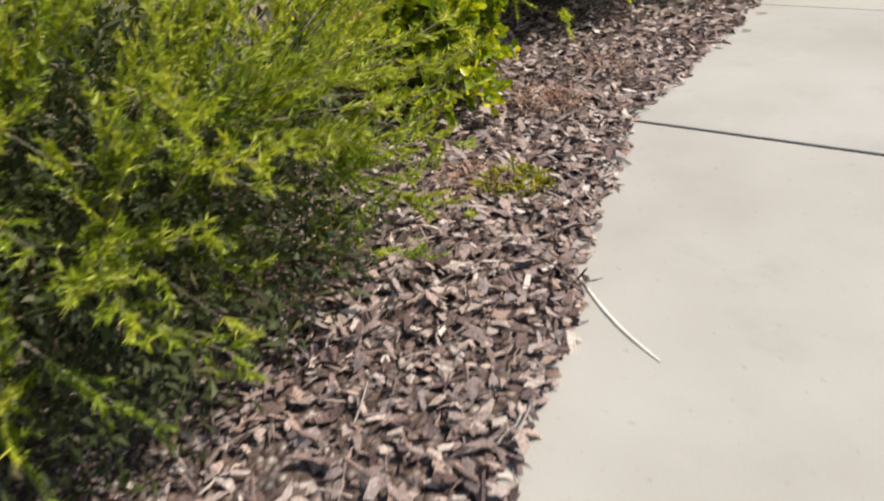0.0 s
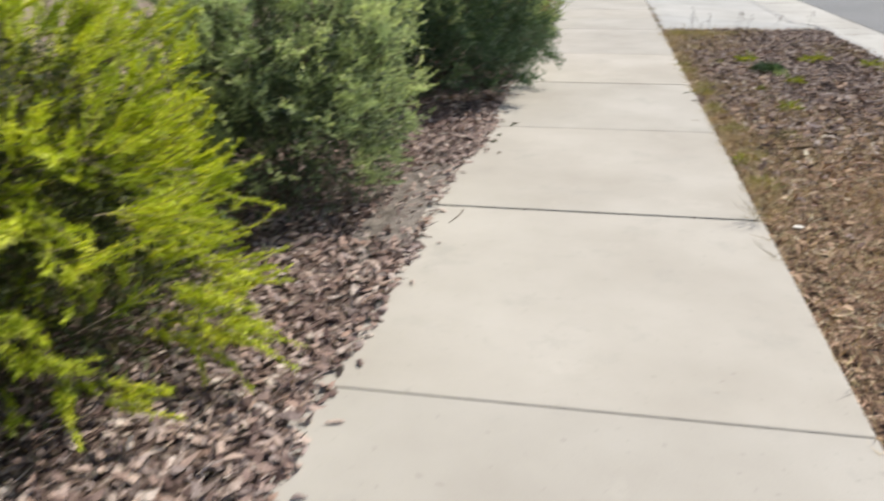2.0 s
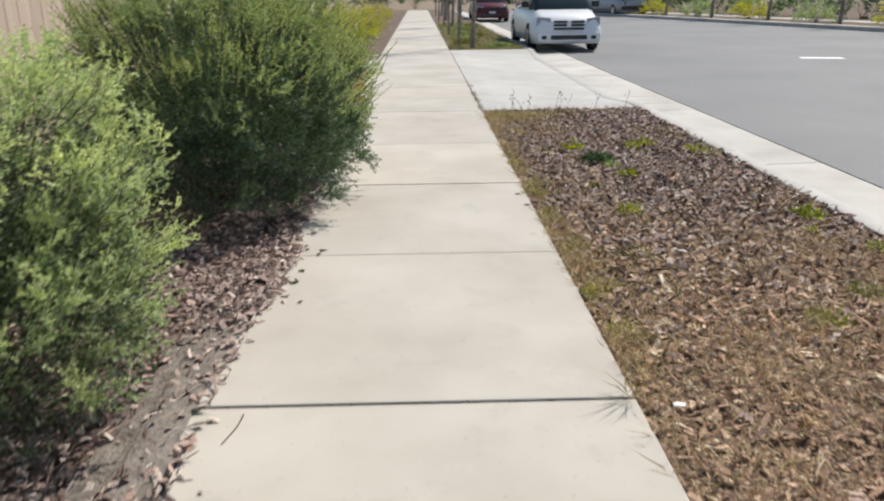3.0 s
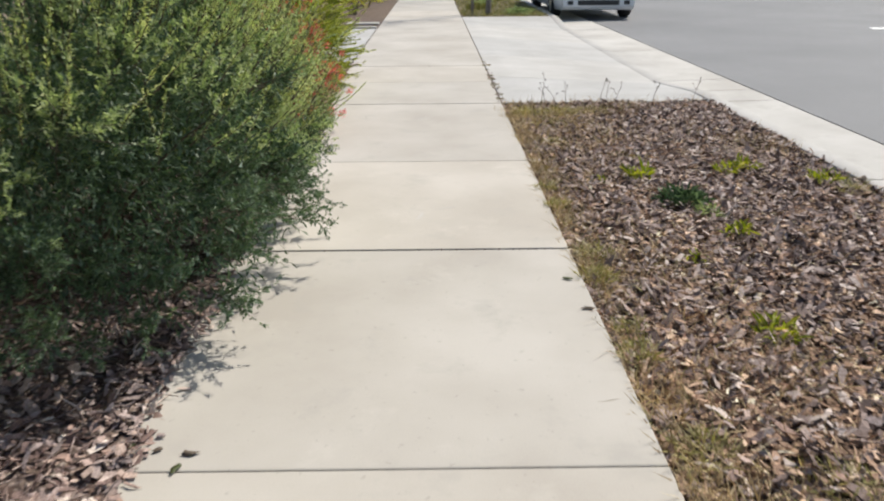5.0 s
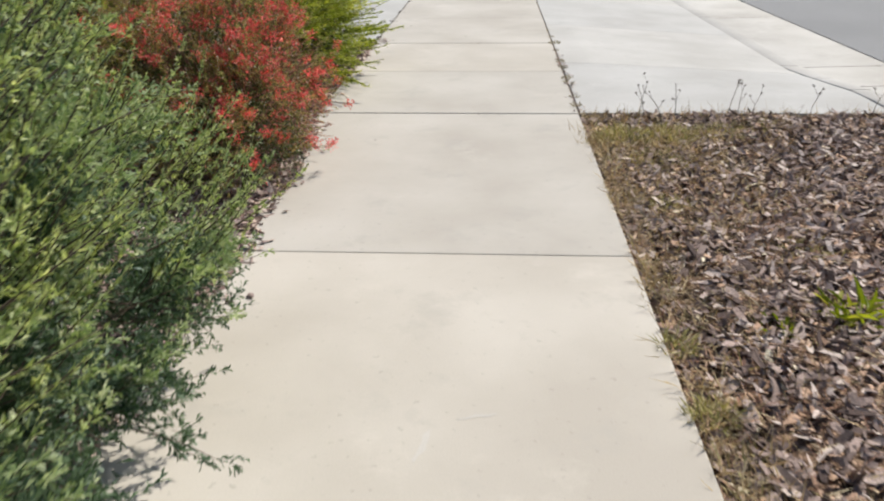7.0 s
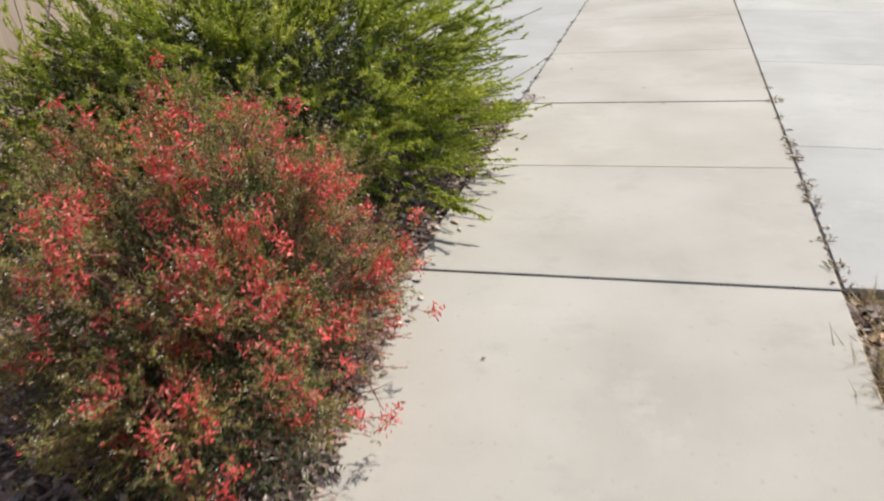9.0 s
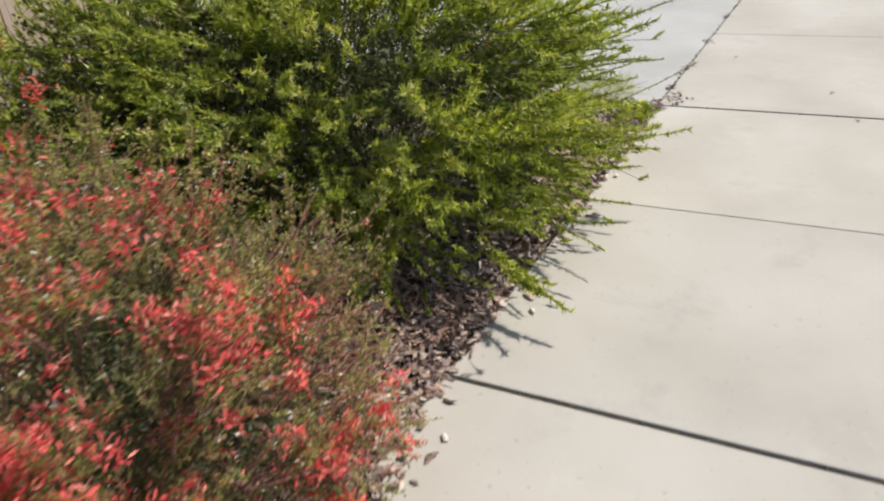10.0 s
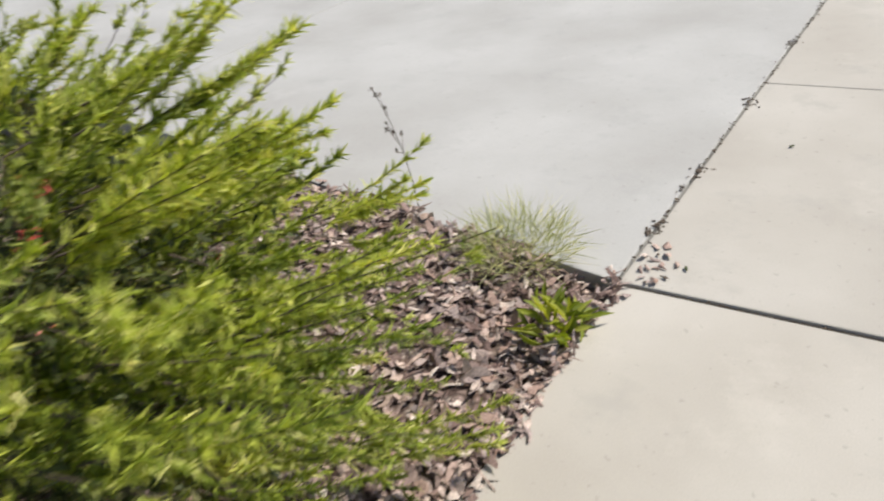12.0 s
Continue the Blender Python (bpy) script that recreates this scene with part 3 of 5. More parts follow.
def bed_places(n, y0, y1, depth, rng):
    y = rng.uniform(y0, y1, n)
    x = edge_x(y) + 0.02 - depth * rng.uniform(0, 1, n) ** 1.25
    keep = y < bed_end(x) + 0.02
    for cx, cy, r in ((-2.06, -1.66, 0.5), (-2.44, 1.62, 0.4), (-2.06, 3.13, 0.35), (-1.98, 5.98, 0.6), (-1.85, 8.8, 0.35)):
        keep &= (x - cx) ** 2 + (y - cy) ** 2 > r * r
    # trodden soil with few chips between the grey and the dark shrub
    keep &= ~((y > 2.55) & (y < 3.65) & (x > -1.66) & (rng.uniform(0, 1, n) < 0.55))
    x, y = x[keep], y[keep]
    z = np.maximum(bed_height(x, y), np.where(x > -WALK_W, 0.004, -1)) + rng.uniform(-0.004, 0.012, len(x))
    return np.stack([x, y, z], -1)


rng = np.random.default_rng(11)
loose = [chips(bed_places(12000, -3.2, 4.9, 1.5, rng), rng), chips(bed_places(3000, 4.9, 9.6, 0.8, rng), rng), chips(bed_places(7000, 9.4, 12.3, 1.7, rng), rng), chips(bed_places(5500, -3.2, 12.5, 2.4, rng), rng, long=(0.03, 0.07), wide=(0.014, 0.03))]
sheet("trodden_soil", -1.74, -1.30, 2.3, 4.4, 24, 90, lambda x, y: np.where(x > edge_x(y) - 0.02, -0.05, np.maximum(bed_height(x, y), 0.004) - 0.016 + 0.02 * np.exp(-((y - 3.1) / 0.6) ** 4 - ((x + 1.50) / 0.14) ** 4) + 0.006 * wobble(x, y, 6.0, 3.0)), TRODDEN, "", "", BED)
# thin shreds among the chips
loose.append(chips(bed_places(1200, -5.9, -3.1, 2.2, rng), rng, long=(0.03, 0.07), wide=(0.014, 0.03)))
loose.append(chips(bed_places(4500, -3.2, 12.5, 1.6, rng), rng, long=(0.04, 0.10), wide=(0.003, 0.006)))
flat_faces(np_part("loose_mulch", *joined(loose), BARK, BED, "small bark chips and shreds packed together", "stuff").data)
# chips kicked onto the pavement, most of them close to the edge
y = np.concatenate([rng.uniform(-2.5, 12.2, 90), rng.normal(4.25, 0.28, 22), rng.normal(10.3, 0.5, 16)])
x = edge_x(y) + np.abs(rng.normal(0.0, 0.05, len(y)))
np_part("strewn_mulch", *chips(np.stack([x, y, np.full(len(y), 0.006)], -1), rng, 0.15), BARK, BED, "", "stuff")

# crumbs along the open joint beside the apron, and round the bed's corner
y = np.concatenate([rng.uniform(9.6, 11.6, 70), rng.normal(12.03, 0.06, 14)])
x = np.concatenate([rng.normal(0.008, 0.018, 70), rng.normal(-1.47, 0.05, 14)])
np_part("strewn_mulch", *chips(np.stack([x, y, np.full(84, 0.006)], -1), rng, 0.2, long=(0.012, 0.035), wide=(0.006, 0.014)), BARK, BED, "", "stuff")

# grit caught in the open joints, and knots of litter along the drive's edge
at = [np.stack([rng.uniform(-1.35, -0.02, 30), rng.normal(j, 0.005, 30)], -1) for j in (0.0, 3.048, 6.096, 9.58, 11.962)]
at += [np.stack([np.full(150, -1.53) + rng.normal(0, 0.006, 150), rng.uniform(12.0, 16.5, 150)], -1)]
at += [rng.normal((-1.53, j), (0.016, 0.03), (16, 2)) for j in (12.25, 12.66, 13.25, 13.96, 14.9)]
at = np.concatenate(at)
np_part("strewn_mulch", *chips(np.concatenate([at, np.where(at[:, :1] > -1.4, -0.006, 0.001)], 1), rng, 0.2, long=(0.008, 0.022), wide=(0.003, 0.009)), TWIG, BED, "", "stuff")

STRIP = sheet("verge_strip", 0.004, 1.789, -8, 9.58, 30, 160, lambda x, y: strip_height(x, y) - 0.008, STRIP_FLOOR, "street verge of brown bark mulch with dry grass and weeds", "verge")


def strip_places(n, y0, y1, rng):
    x, y = rng.uniform(0.0, 1.795, n), rng.uniform(y0, y1, n)
    return np.stack([x, y, strip_height(x, y) + rng.uniform(-0.004, 0.012, n)], -1)


loose = [chips(strip_places(5500, 0.5, 9.59, rng), rng), chips(strip_places(2200, 0.5, 6.5, rng), rng, long=(0.03, 0.075), wide=(0.012, 0.026)), chips(strip_places(3500, 0.5, 9.59, rng), rng, long=(0.04, 0.11), wide=(0.003, 0.006)), chips(strip_places(800, -3.0, 0.6, rng), rng, long=(0.03, 0.075), wide=(0.012, 0.026)), chips(strip_places(200, -7.5, -2.0, rng), rng, long=(0.03, 0.075), wide=(0.012, 0.026))]
flat_faces(np_part("loose_mulch", *joined(loose), BARK_STRIP, STRIP, "brown bark chips and shreds", "stuff").data)


def fading(p, y0, y1, rng):
    """Keeps more and more of the places from y0 on to y1."""
    return p[rng.uniform(0, 1, len(p)) < np.clip((p[:, 1] - y0) / (y1 - y0), 0, 1)]


loose = [chips(fading(strip_places(9000, 2.5, 9.59, rng), 3.3, 5.6, rng), rng), chips(fading(strip_places(6500, 2.5, 9.59, rng), 3.3, 5.6, rng), rng, long=(0.032, 0.085), wide=(0.012, 0.028))]
for c in loose:
    c[0][:, 2] += 0.006
flat_faces(np_part("loose_mulch", *joined(loose), BARK_GREY, STRIP, "weathered grey-brown bark chips", "stuff").data)


# ---- shrubs ----
def inside_dome(n, r, rng, inner, lumps=0.12, seed=0.0, boxy=2.0):
    """Points in the outer part of a lumpy dome whose skirt comes down to the ground."""
    d = unit(rng.normal(size=(n * 3, 3)))
    d = d[d[:, 2] > -0.85][:n]
    rad = rng.uniform(inner ** 2, 1, n) ** 0.5
    lump = 1 + lumps * (np.sin(d[:, 0] * 5 + seed) * np.cos(d[:, 1] * 4 + seed * 2) + 0.6 * np.sin(d[:, 2] * 9 + d[:, 0] * 7 + seed))
    flat = unit(d * np.array([1, 1, 0]))
    reach = np.where(d[:, 2] < 0, 1 - 0.02 * d[:, 2] ** 2, np.sqrt(1 - np.abs(d[:, 2]) ** boxy))
    p = flat * (reach * rad * lump)[:, None] * np.array([r[0], r[1], 0])
    p[:, 2] = np.maximum(r[2] * 0.8 * (1 + d[:, 2] * rad * 1.25 * np.where(d[:, 2] < 0, 0.8, lump)), 0.03)
    return p, d, rad


def shrub(name, label, centre, radii, mats, sprays, twigs, per_twig, leaf, rng, inner=0.45, stem=0.22, twig=0.10, shape="needle", spread=0.9, upward=0.35, lumps=0.12, whisk=0.0, droop=0.0, limbs=40, category="shrub", group="shrubs in the planting bed", fan=0.5, tip=None, thin=3, boxy=2.0, lobe=None, clump=None, core=0, under=0.0):
    """A shrub: limbs from one root, sprays through the outer crown, twigs along each spray, leaves along each twig.
    leaf: (length, width) ranges."""
    foliage, wood = mats
    ob = thing(name, (centre[0], centre[1], 0), label, category, group)
    p, d, rad = inside_dome(sprays, radii, rng, inner, lumps, centre[1], boxy)
    if lobe:
        count, shift, size = lobe
        p2, d2, rad2 = inside_dome(count, size, rng, inner, lumps, centre[1] + 1)
        p, d, rad = np.concatenate([p, p2 + np.array([*shift, 0])]), np.concatenate([d, d2]), np.concatenate([rad, rad2])
    if under:
        # few sprays low down, so the dark inner leaves read as self-shading
        stay = rng.uniform(0, 1, len(p)) > under * np.clip((0.25 - d[:, 2]) / 0.5, 0, 1)
        p, d, rad = p[stay], d[stay], rad[stay]
    n = len(p)
    puff = np.zeros((n, 3))
    if clump:
        # sprays gather into tufts with dark gaps between
        many, pull = clump
        heart = p[rng.choice(n, many, replace=False)]
        near = np.argmin(((p[:, None] - heart[None]) ** 2).sum(-1), 1)
        p = p + pull * (heart[near] - p)
        puff = unit(p - heart[near] * np.array([0.93, 0.93, 0.93]) + 1e-6) * 0.8
    way = unit(puff + d * np.array([1, 1, 0.7]) + np.array([0, 0, upward]) + rng.normal(0, 0.3, (n, 3)))
    sl = rng.uniform(0.7, 1.3, n) * stem * (1 + whisk * (rng.uniform(0, 1, n) > 0.85))
    u = np.linspace(0, 1, 5)
    start = p - way * (sl * 0.65)[:, None]
    bow = np.array([0, 0, -droop]) + rng.normal(0, 0.12, (n, 3))
    path = start[:, None] + way[:, None] * (sl[:, None] * u)[..., None] + bow[:, None] * (sl[:, None] * u ** 2)[..., None]
    path[..., 2] = np.maximum(path[..., 2], 0.012)
    woods = [tubes(path[:, ::2], np.linspace(1, 0.4, 3)[None] * rng.uniform(0.0014, 0.0024, n)[:, None], 3)]
    # twigs leave the spray forwards and sideways
    f = np.sort(rng.uniform(0.15, 1.0, (n, twigs)), 1)
    f[:, -1] = 0.97
    i = np.minimum((f * 4).astype(int), 3)
    t = (f * 4 - i)[..., None]
    rows = np.arange(n)[:, None]
    q = (path[rows, i] * (1 - t) + path[rows, i + 1] * t).reshape(-1, 3)
    fw = unit(path[rows, i + 1] - path[rows, i]).reshape(-1, 3)
    tw = unit(fw + rng.normal(0, 1, q.shape) * fan)
    tl = rng.uniform(0.6, 1.25, len(q)) * twig * (1.1 - 0.4 * f.ravel())
    w = np.linspace(0, 1, 3)
    tp = q[:, None] + tw[:, None] * (tl[:, None] * w)[..., None] + np.array([0, 0, 0.18]) * (tl[:, None] * w ** 2)[..., None]
    tp[..., 2] = np.maximum(tp[..., 2], 0.01)
    if thin:
        woods.append(tubes(tp[::thin], np.linspace(1, 0.5, 3)[None] * np.full((len(tp[::thin]), 1), 0.0011), 3))
    ends = start[rng.choice(n, limbs, replace=False)]
    root = rng.normal(0, 0.05, (limbs, 3)) * np.array([1, 1, 0])
    s = np.linspace(0, 1, 6)[None, :, None]
    mid = (root + ends) / 2 + np.array([0, 0, 0.12]) + rng.normal(0, 0.05, (limbs, 3))
    limb = (1 - s) ** 2 * root[:, None] + 2 * s * (1 - s) * mid[:, None] + s ** 2 * ends[:, None]
    woods.append(tubes(limb, np.linspace(0.011, 0.0025, 6)[None] * rng.uniform(0.7, 1.2, limbs)[:, None], 5))
    np_part("woody_stem", *joined(woods), wood, ob, "", "stuff")
    k = per_twig
    g = rng.uniform(0.02, 1.0, (len(q), k))
    j = np.minimum((g * 2).astype(int), 1)
    e = (g * 2 - j)[..., None]
    rows = np.arange(len(q))[:, None]
    at = tp[rows, j] * (1 - e) + tp[rows, j + 1] * e
    tang = unit(tp[rows, j + 1] - tp[rows, j])
    out = unit(tang * (1.15 - spread * 0.5) + rng.normal(0, 1, (len(q), k, 3)) * spread * 0.6)
    length = rng.uniform(leaf[0][0], leaf[0][1], (len(q), k)) * (1 - 0.35 * g)
    width = rng.uniform(leaf[1][0], leaf[1][1], (len(q), k))
    # young spray ends; more on top and sunward, few low down, as painted sunlight
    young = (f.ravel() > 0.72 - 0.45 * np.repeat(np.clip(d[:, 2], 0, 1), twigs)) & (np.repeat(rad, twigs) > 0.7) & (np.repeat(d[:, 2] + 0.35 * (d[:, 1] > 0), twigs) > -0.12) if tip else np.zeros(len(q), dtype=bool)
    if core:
        # leaves deep inside, mostly coloured dark to paint in the crown's shade
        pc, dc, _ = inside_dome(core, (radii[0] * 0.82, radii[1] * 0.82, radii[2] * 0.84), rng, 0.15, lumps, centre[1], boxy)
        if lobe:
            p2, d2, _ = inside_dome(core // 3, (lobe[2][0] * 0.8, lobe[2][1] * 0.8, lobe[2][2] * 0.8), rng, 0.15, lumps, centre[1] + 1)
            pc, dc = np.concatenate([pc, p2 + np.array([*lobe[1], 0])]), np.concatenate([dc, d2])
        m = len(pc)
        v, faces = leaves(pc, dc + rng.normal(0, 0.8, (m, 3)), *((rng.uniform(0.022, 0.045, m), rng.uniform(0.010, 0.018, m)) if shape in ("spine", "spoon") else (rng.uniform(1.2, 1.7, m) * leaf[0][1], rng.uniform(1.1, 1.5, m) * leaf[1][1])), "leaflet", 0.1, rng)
        np_part("inner_foliage", v, faces, SHADE_DEAD_LEAF if shape in ("spine", "spoon") else SHADE_GREY if foliage is GREYGREEN else SHADE_DEAD_LEAF if foliage is SAGE else foliage, ob, "", "stuff")
    for name, pick, mat in (("foliage", ~young, foliage), ("young_lit_foliage", young, tip)):
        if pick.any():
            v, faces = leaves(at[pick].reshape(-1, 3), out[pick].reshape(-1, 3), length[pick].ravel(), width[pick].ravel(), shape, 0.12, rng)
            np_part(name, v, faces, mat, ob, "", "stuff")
    return ob, path, d, tp


def brushes(ob, start, way, length, mat, rng, needles=90, size=(0.014, 0.024), width=(0.0036, 0.0052), lift=0.12, wood=None, name="needle_branch"):
    """Long thin branches set all round with forward-leaning needles."""
    n = len(start)
    u = np.linspace(0, 1, 6)
    bow = np.array([0, 0, lift]) + rng.normal(0, 0.10, (n, 3))
    path = start[:, None] + unit(way)[:, None] * (length[:, None] * u)[..., None] + bow[:, None] * (length[:, None] * u ** 2)[..., None]
    path[..., 2] = np.maximum(path[..., 2], 0.02)
    np_part("twig", *tubes(path, np.linspace(0.0026, 0.0010, 6)[None] * np.ones((n, 1)), 3), wood or TWIG, ob, "", "stuff")
    g = rng.uniform(0.12, 1.0, (n, needles))
    j = np.minimum((g * 5).astype(int), 4)
    e = (g * 5 - j)[..., None]
    rows = np.arange(n)[:, None]
    at = path[rows, j] * (1 - e) + path[rows, j + 1] * e
    tang = unit(path[rows, j + 1] - path[rows, j])
    out = unit(tang * 0.85 + rng.normal(0, 1, at.shape) * 0.5)
    ln = rng.uniform(*size, (n, needles)) * (1.05 - 0.45 * g)
    v, f = leaves(at.reshape(-1, 3), out.reshape(-1, 3), ln.ravel(), rng.uniform(*width, n * needles), "spine", 0.1, rng)
    np_part(name, v, f, mat, ob, "", "stuff")
    return path


def plumes(count, each, r, rng, inner, lumps, seed, boxy=2.0):
    """Starts and ways of branches that leave the crown a few together."""
    p, d, _ = inside_dome(count, r, rng, inner, lumps, seed, boxy)
    d = d + rng.normal(0, 0.25, d.shape)
    p, d = np.repeat(p, each, 0), np.repeat(d, each, 0)
    return p + rng.normal(0, 0.018, p.shape), d + rng.normal(0, 0.16, d.shape)


def blossoms(ob, at, rng, size=0.02, petals=9, mat=RED, name="blossom"):
    """Little clusters of narrow tubular flowers."""
    n = len(at)
    way = unit(rng.normal(size=(n, petals, 3)) + np.array([0, 0, 0.4]))
    where = at[:, None] + rng.normal(0, size * 0.34, (n, petals, 3))
    v, f = leaves(where.reshape(-1, 3), way.reshape(-1, 3), rng.uniform(0.28, 0.6, n * petals) * size, rng.uniform(0.11, 0.2, n * petals) * size, "oval", 0.2, rng)
    return np_part(name, v, f, mat, ob, "", "stuff")


rng = np.random.default_rng(21)
NEEDLE = ((0.017, 0.032), (0.0042, 0.0060))
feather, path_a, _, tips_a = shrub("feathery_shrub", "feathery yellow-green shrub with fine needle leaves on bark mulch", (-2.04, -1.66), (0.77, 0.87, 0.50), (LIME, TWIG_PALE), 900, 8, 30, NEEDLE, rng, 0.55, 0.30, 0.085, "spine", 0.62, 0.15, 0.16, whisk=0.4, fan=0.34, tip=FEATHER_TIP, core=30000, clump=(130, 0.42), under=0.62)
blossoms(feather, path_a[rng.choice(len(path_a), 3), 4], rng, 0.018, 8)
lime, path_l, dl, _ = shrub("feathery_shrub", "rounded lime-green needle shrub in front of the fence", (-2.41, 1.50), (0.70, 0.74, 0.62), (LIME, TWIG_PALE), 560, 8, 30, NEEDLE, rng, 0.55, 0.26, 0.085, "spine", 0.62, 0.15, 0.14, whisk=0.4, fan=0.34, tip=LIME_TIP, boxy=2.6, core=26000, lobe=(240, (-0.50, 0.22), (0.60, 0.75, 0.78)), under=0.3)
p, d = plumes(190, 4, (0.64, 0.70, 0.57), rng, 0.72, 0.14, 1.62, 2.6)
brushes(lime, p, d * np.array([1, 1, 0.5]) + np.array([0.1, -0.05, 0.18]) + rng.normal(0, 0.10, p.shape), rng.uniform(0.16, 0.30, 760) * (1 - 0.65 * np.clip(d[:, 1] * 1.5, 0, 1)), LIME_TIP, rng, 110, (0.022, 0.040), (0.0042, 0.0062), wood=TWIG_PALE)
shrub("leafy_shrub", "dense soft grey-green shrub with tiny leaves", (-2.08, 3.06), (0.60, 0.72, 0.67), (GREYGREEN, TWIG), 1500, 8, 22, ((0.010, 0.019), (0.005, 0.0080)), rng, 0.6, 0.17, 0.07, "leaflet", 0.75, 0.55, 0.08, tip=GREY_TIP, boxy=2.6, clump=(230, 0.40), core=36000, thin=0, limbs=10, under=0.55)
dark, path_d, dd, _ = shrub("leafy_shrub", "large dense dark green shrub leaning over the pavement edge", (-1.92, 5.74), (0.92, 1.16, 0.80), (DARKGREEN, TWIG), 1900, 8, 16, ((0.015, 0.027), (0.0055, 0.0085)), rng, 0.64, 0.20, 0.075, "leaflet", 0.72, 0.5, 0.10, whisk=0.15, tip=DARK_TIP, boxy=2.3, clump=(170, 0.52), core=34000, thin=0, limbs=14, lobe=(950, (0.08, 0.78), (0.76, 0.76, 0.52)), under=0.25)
# paler sprigs over the top, fewer to the south: sunlight painted as leaf colour
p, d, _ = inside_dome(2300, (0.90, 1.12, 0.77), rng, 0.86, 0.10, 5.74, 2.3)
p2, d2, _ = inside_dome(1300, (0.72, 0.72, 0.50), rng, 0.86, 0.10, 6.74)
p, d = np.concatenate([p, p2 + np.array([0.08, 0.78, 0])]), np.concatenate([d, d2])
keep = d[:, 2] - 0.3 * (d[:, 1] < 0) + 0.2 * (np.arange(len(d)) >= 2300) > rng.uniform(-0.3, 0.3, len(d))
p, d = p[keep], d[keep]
brushes(dark, p, d * np.array([1, 1, 0.4]) + np.array([0.0, 0, 0.75]) + rng.normal(0, 0.2, p.shape), rng.uniform(0.12, 0.26, len(p)) * (1 - 0.35 * np.clip(d[:, 1], 0, 1)), LIT_SHOOT, rng, 64, (0.014, 0.024), (0.0045, 0.007), name="lit_shoot")

# flowering shrub
flower, path_f, df, tips_f = shrub("flowering_shrub", "twiggy bronze-green shrub covered in red tubular flowers", (-1.89, 8.78), (0.58, 0.68, 0.50), (SAGE, TWIG_RED), 1000, 7, 22, ((0.008, 0.016), (0.0034, 0.0056)), rng, 0.52, 0.2, 0.075, "leaflet", 0.95, 0.4, 0.14, whisk=0.2, limbs=70, core=22000, clump=(90, 0.4), under=0.2, lobe=(180, (0.25, -0.37), (0.36, 0.40, 0.33)))
# most flowers stand on the crown and on the side towards the sun
sunny = np.repeat(df[:, 0] * 0.7 + df[:, 2] * 0.4 - 1.5 * np.maximum(df[:, 1] - 0.1, 0), 7) + rng.normal(0, 0.25, len(tips_f))
outer = np.where(sunny > 0.05)[0]
blossoms(flower, tips_f[rng.choice(outer, 330, replace=False), 2], rng, 0.036, 28)
blossoms(flower, tips_f[rng.choice(np.where(sunny > -0.2)[0], 380, replace=False), 2], rng, 0.018, 6, RED, "flower_bud")
# pale seed specks on the twigs
blossoms(flower, tips_f[rng.choice(len(tips_f), 1300, replace=False), 2], rng, 0.015, 4, PEBBLE, "seed_head")

# dry bloom stalks on its outer side
p, d, _ = inside_dome(1300, (0.48, 0.62, 0.36), rng, 0.75, 0.14, 8.8)
keep = (d[:, 0] + 0.6 * d[:, 1] > -0.1) & (d[:, 2] < 0.6)
p, d = p[keep], d[keep]
brushes(flower, p, d + np.array([0.1, 0.1, 0.35]) + rng.normal(0, 0.5, p.shape), rng.uniform(0.06, 0.15, len(p)), BLOOM, rng, 34, (0.008, 0.016), (0.003, 0.006), wood=TWIG_RED, name="dry_bloom")

# spiky shrub
spiky, path_s, ds, tips_s = shrub("spiky_shrub", "wide green shrub with long needle-set branches over the pavement", (-2.46, 10.54), (1.08, 0.94, 0.62), (LIME_DEEP, TWIG), 430, 8, 26, ((0.016, 0.030), (0.0050, 0.0072)), rng, 0.55, 0.32, 0.06, "spine", 0.68, 0.02, 0.16, whisk=0.6, droop=0.05, limbs=34, fan=0.3, tip=DEEP_TIP, core=30000, under=0.1, lobe=(330, (-0.60, -0.50), (0.62, 0.80, 0.60)))
p, d = plumes(320, 4, (1.04, 0.92, 0.60), rng, 0.6, 0.16, 10.56)
way = d * np.array([1, 1, 0.45]) + np.array([0.22, -0.05, 0.10]) + rng.normal(0, 0.06, p.shape)
kind = np.repeat(rng.uniform(0, 1, 320), 4)
# brighter leaf colour on the crown, not its south side, stands for sunlight
crown = (p[:, 2] > 0.42) & (p[:, 1] > -0.2) & (kind > 0.3)
for pick, mat in ((crown, LIT_CROWN_TIP), (~crown & (kind > 0.5), DEEP_TIP), (~crown & (kind <= 0.5), LIME_DEEP)):
    brushes(spiky, p[pick] - unit(way[pick]) * 0.08, way[pick], rng.uniform(0.20, 0.38, pick.sum()) * (1 - 0.3 * np.clip(p[pick, 1], 0, 1)), mat, rng, 150, (0.030, 0.050), (0.0055, 0.0085))
# long branches reaching out over the pavement, low and high
count = 40
a = rng.uniform(-1.15, 0.35, count)
z = rng.uniform(0.06, 0.62, count)
start = np.stack([np.cos(a) * 0.86, np.sin(a) * 0.74, z], -1)
way = np.stack([np.cos(a * 0.7) + 0.2, np.sin(a * 0.8), rng.normal(0.02, 0.14, count)], -1)
brushes(spiky, start, way, rng.uniform(0.30, 0.52, count) * (1 - 0.5 * np.clip(z, 0, 1)), LIME_DEEP, rng, 190, (0.020, 0.032), (0.004, 0.006), lift=0.06)
# a few combs held high over the drive
a = rng.uniform(0.05, 0.7, 16)
start = np.stack([np.cos(a) * 0.84, np.sin(a) * 0.74, rng.uniform(0.32, 0.66, 16)], -1)
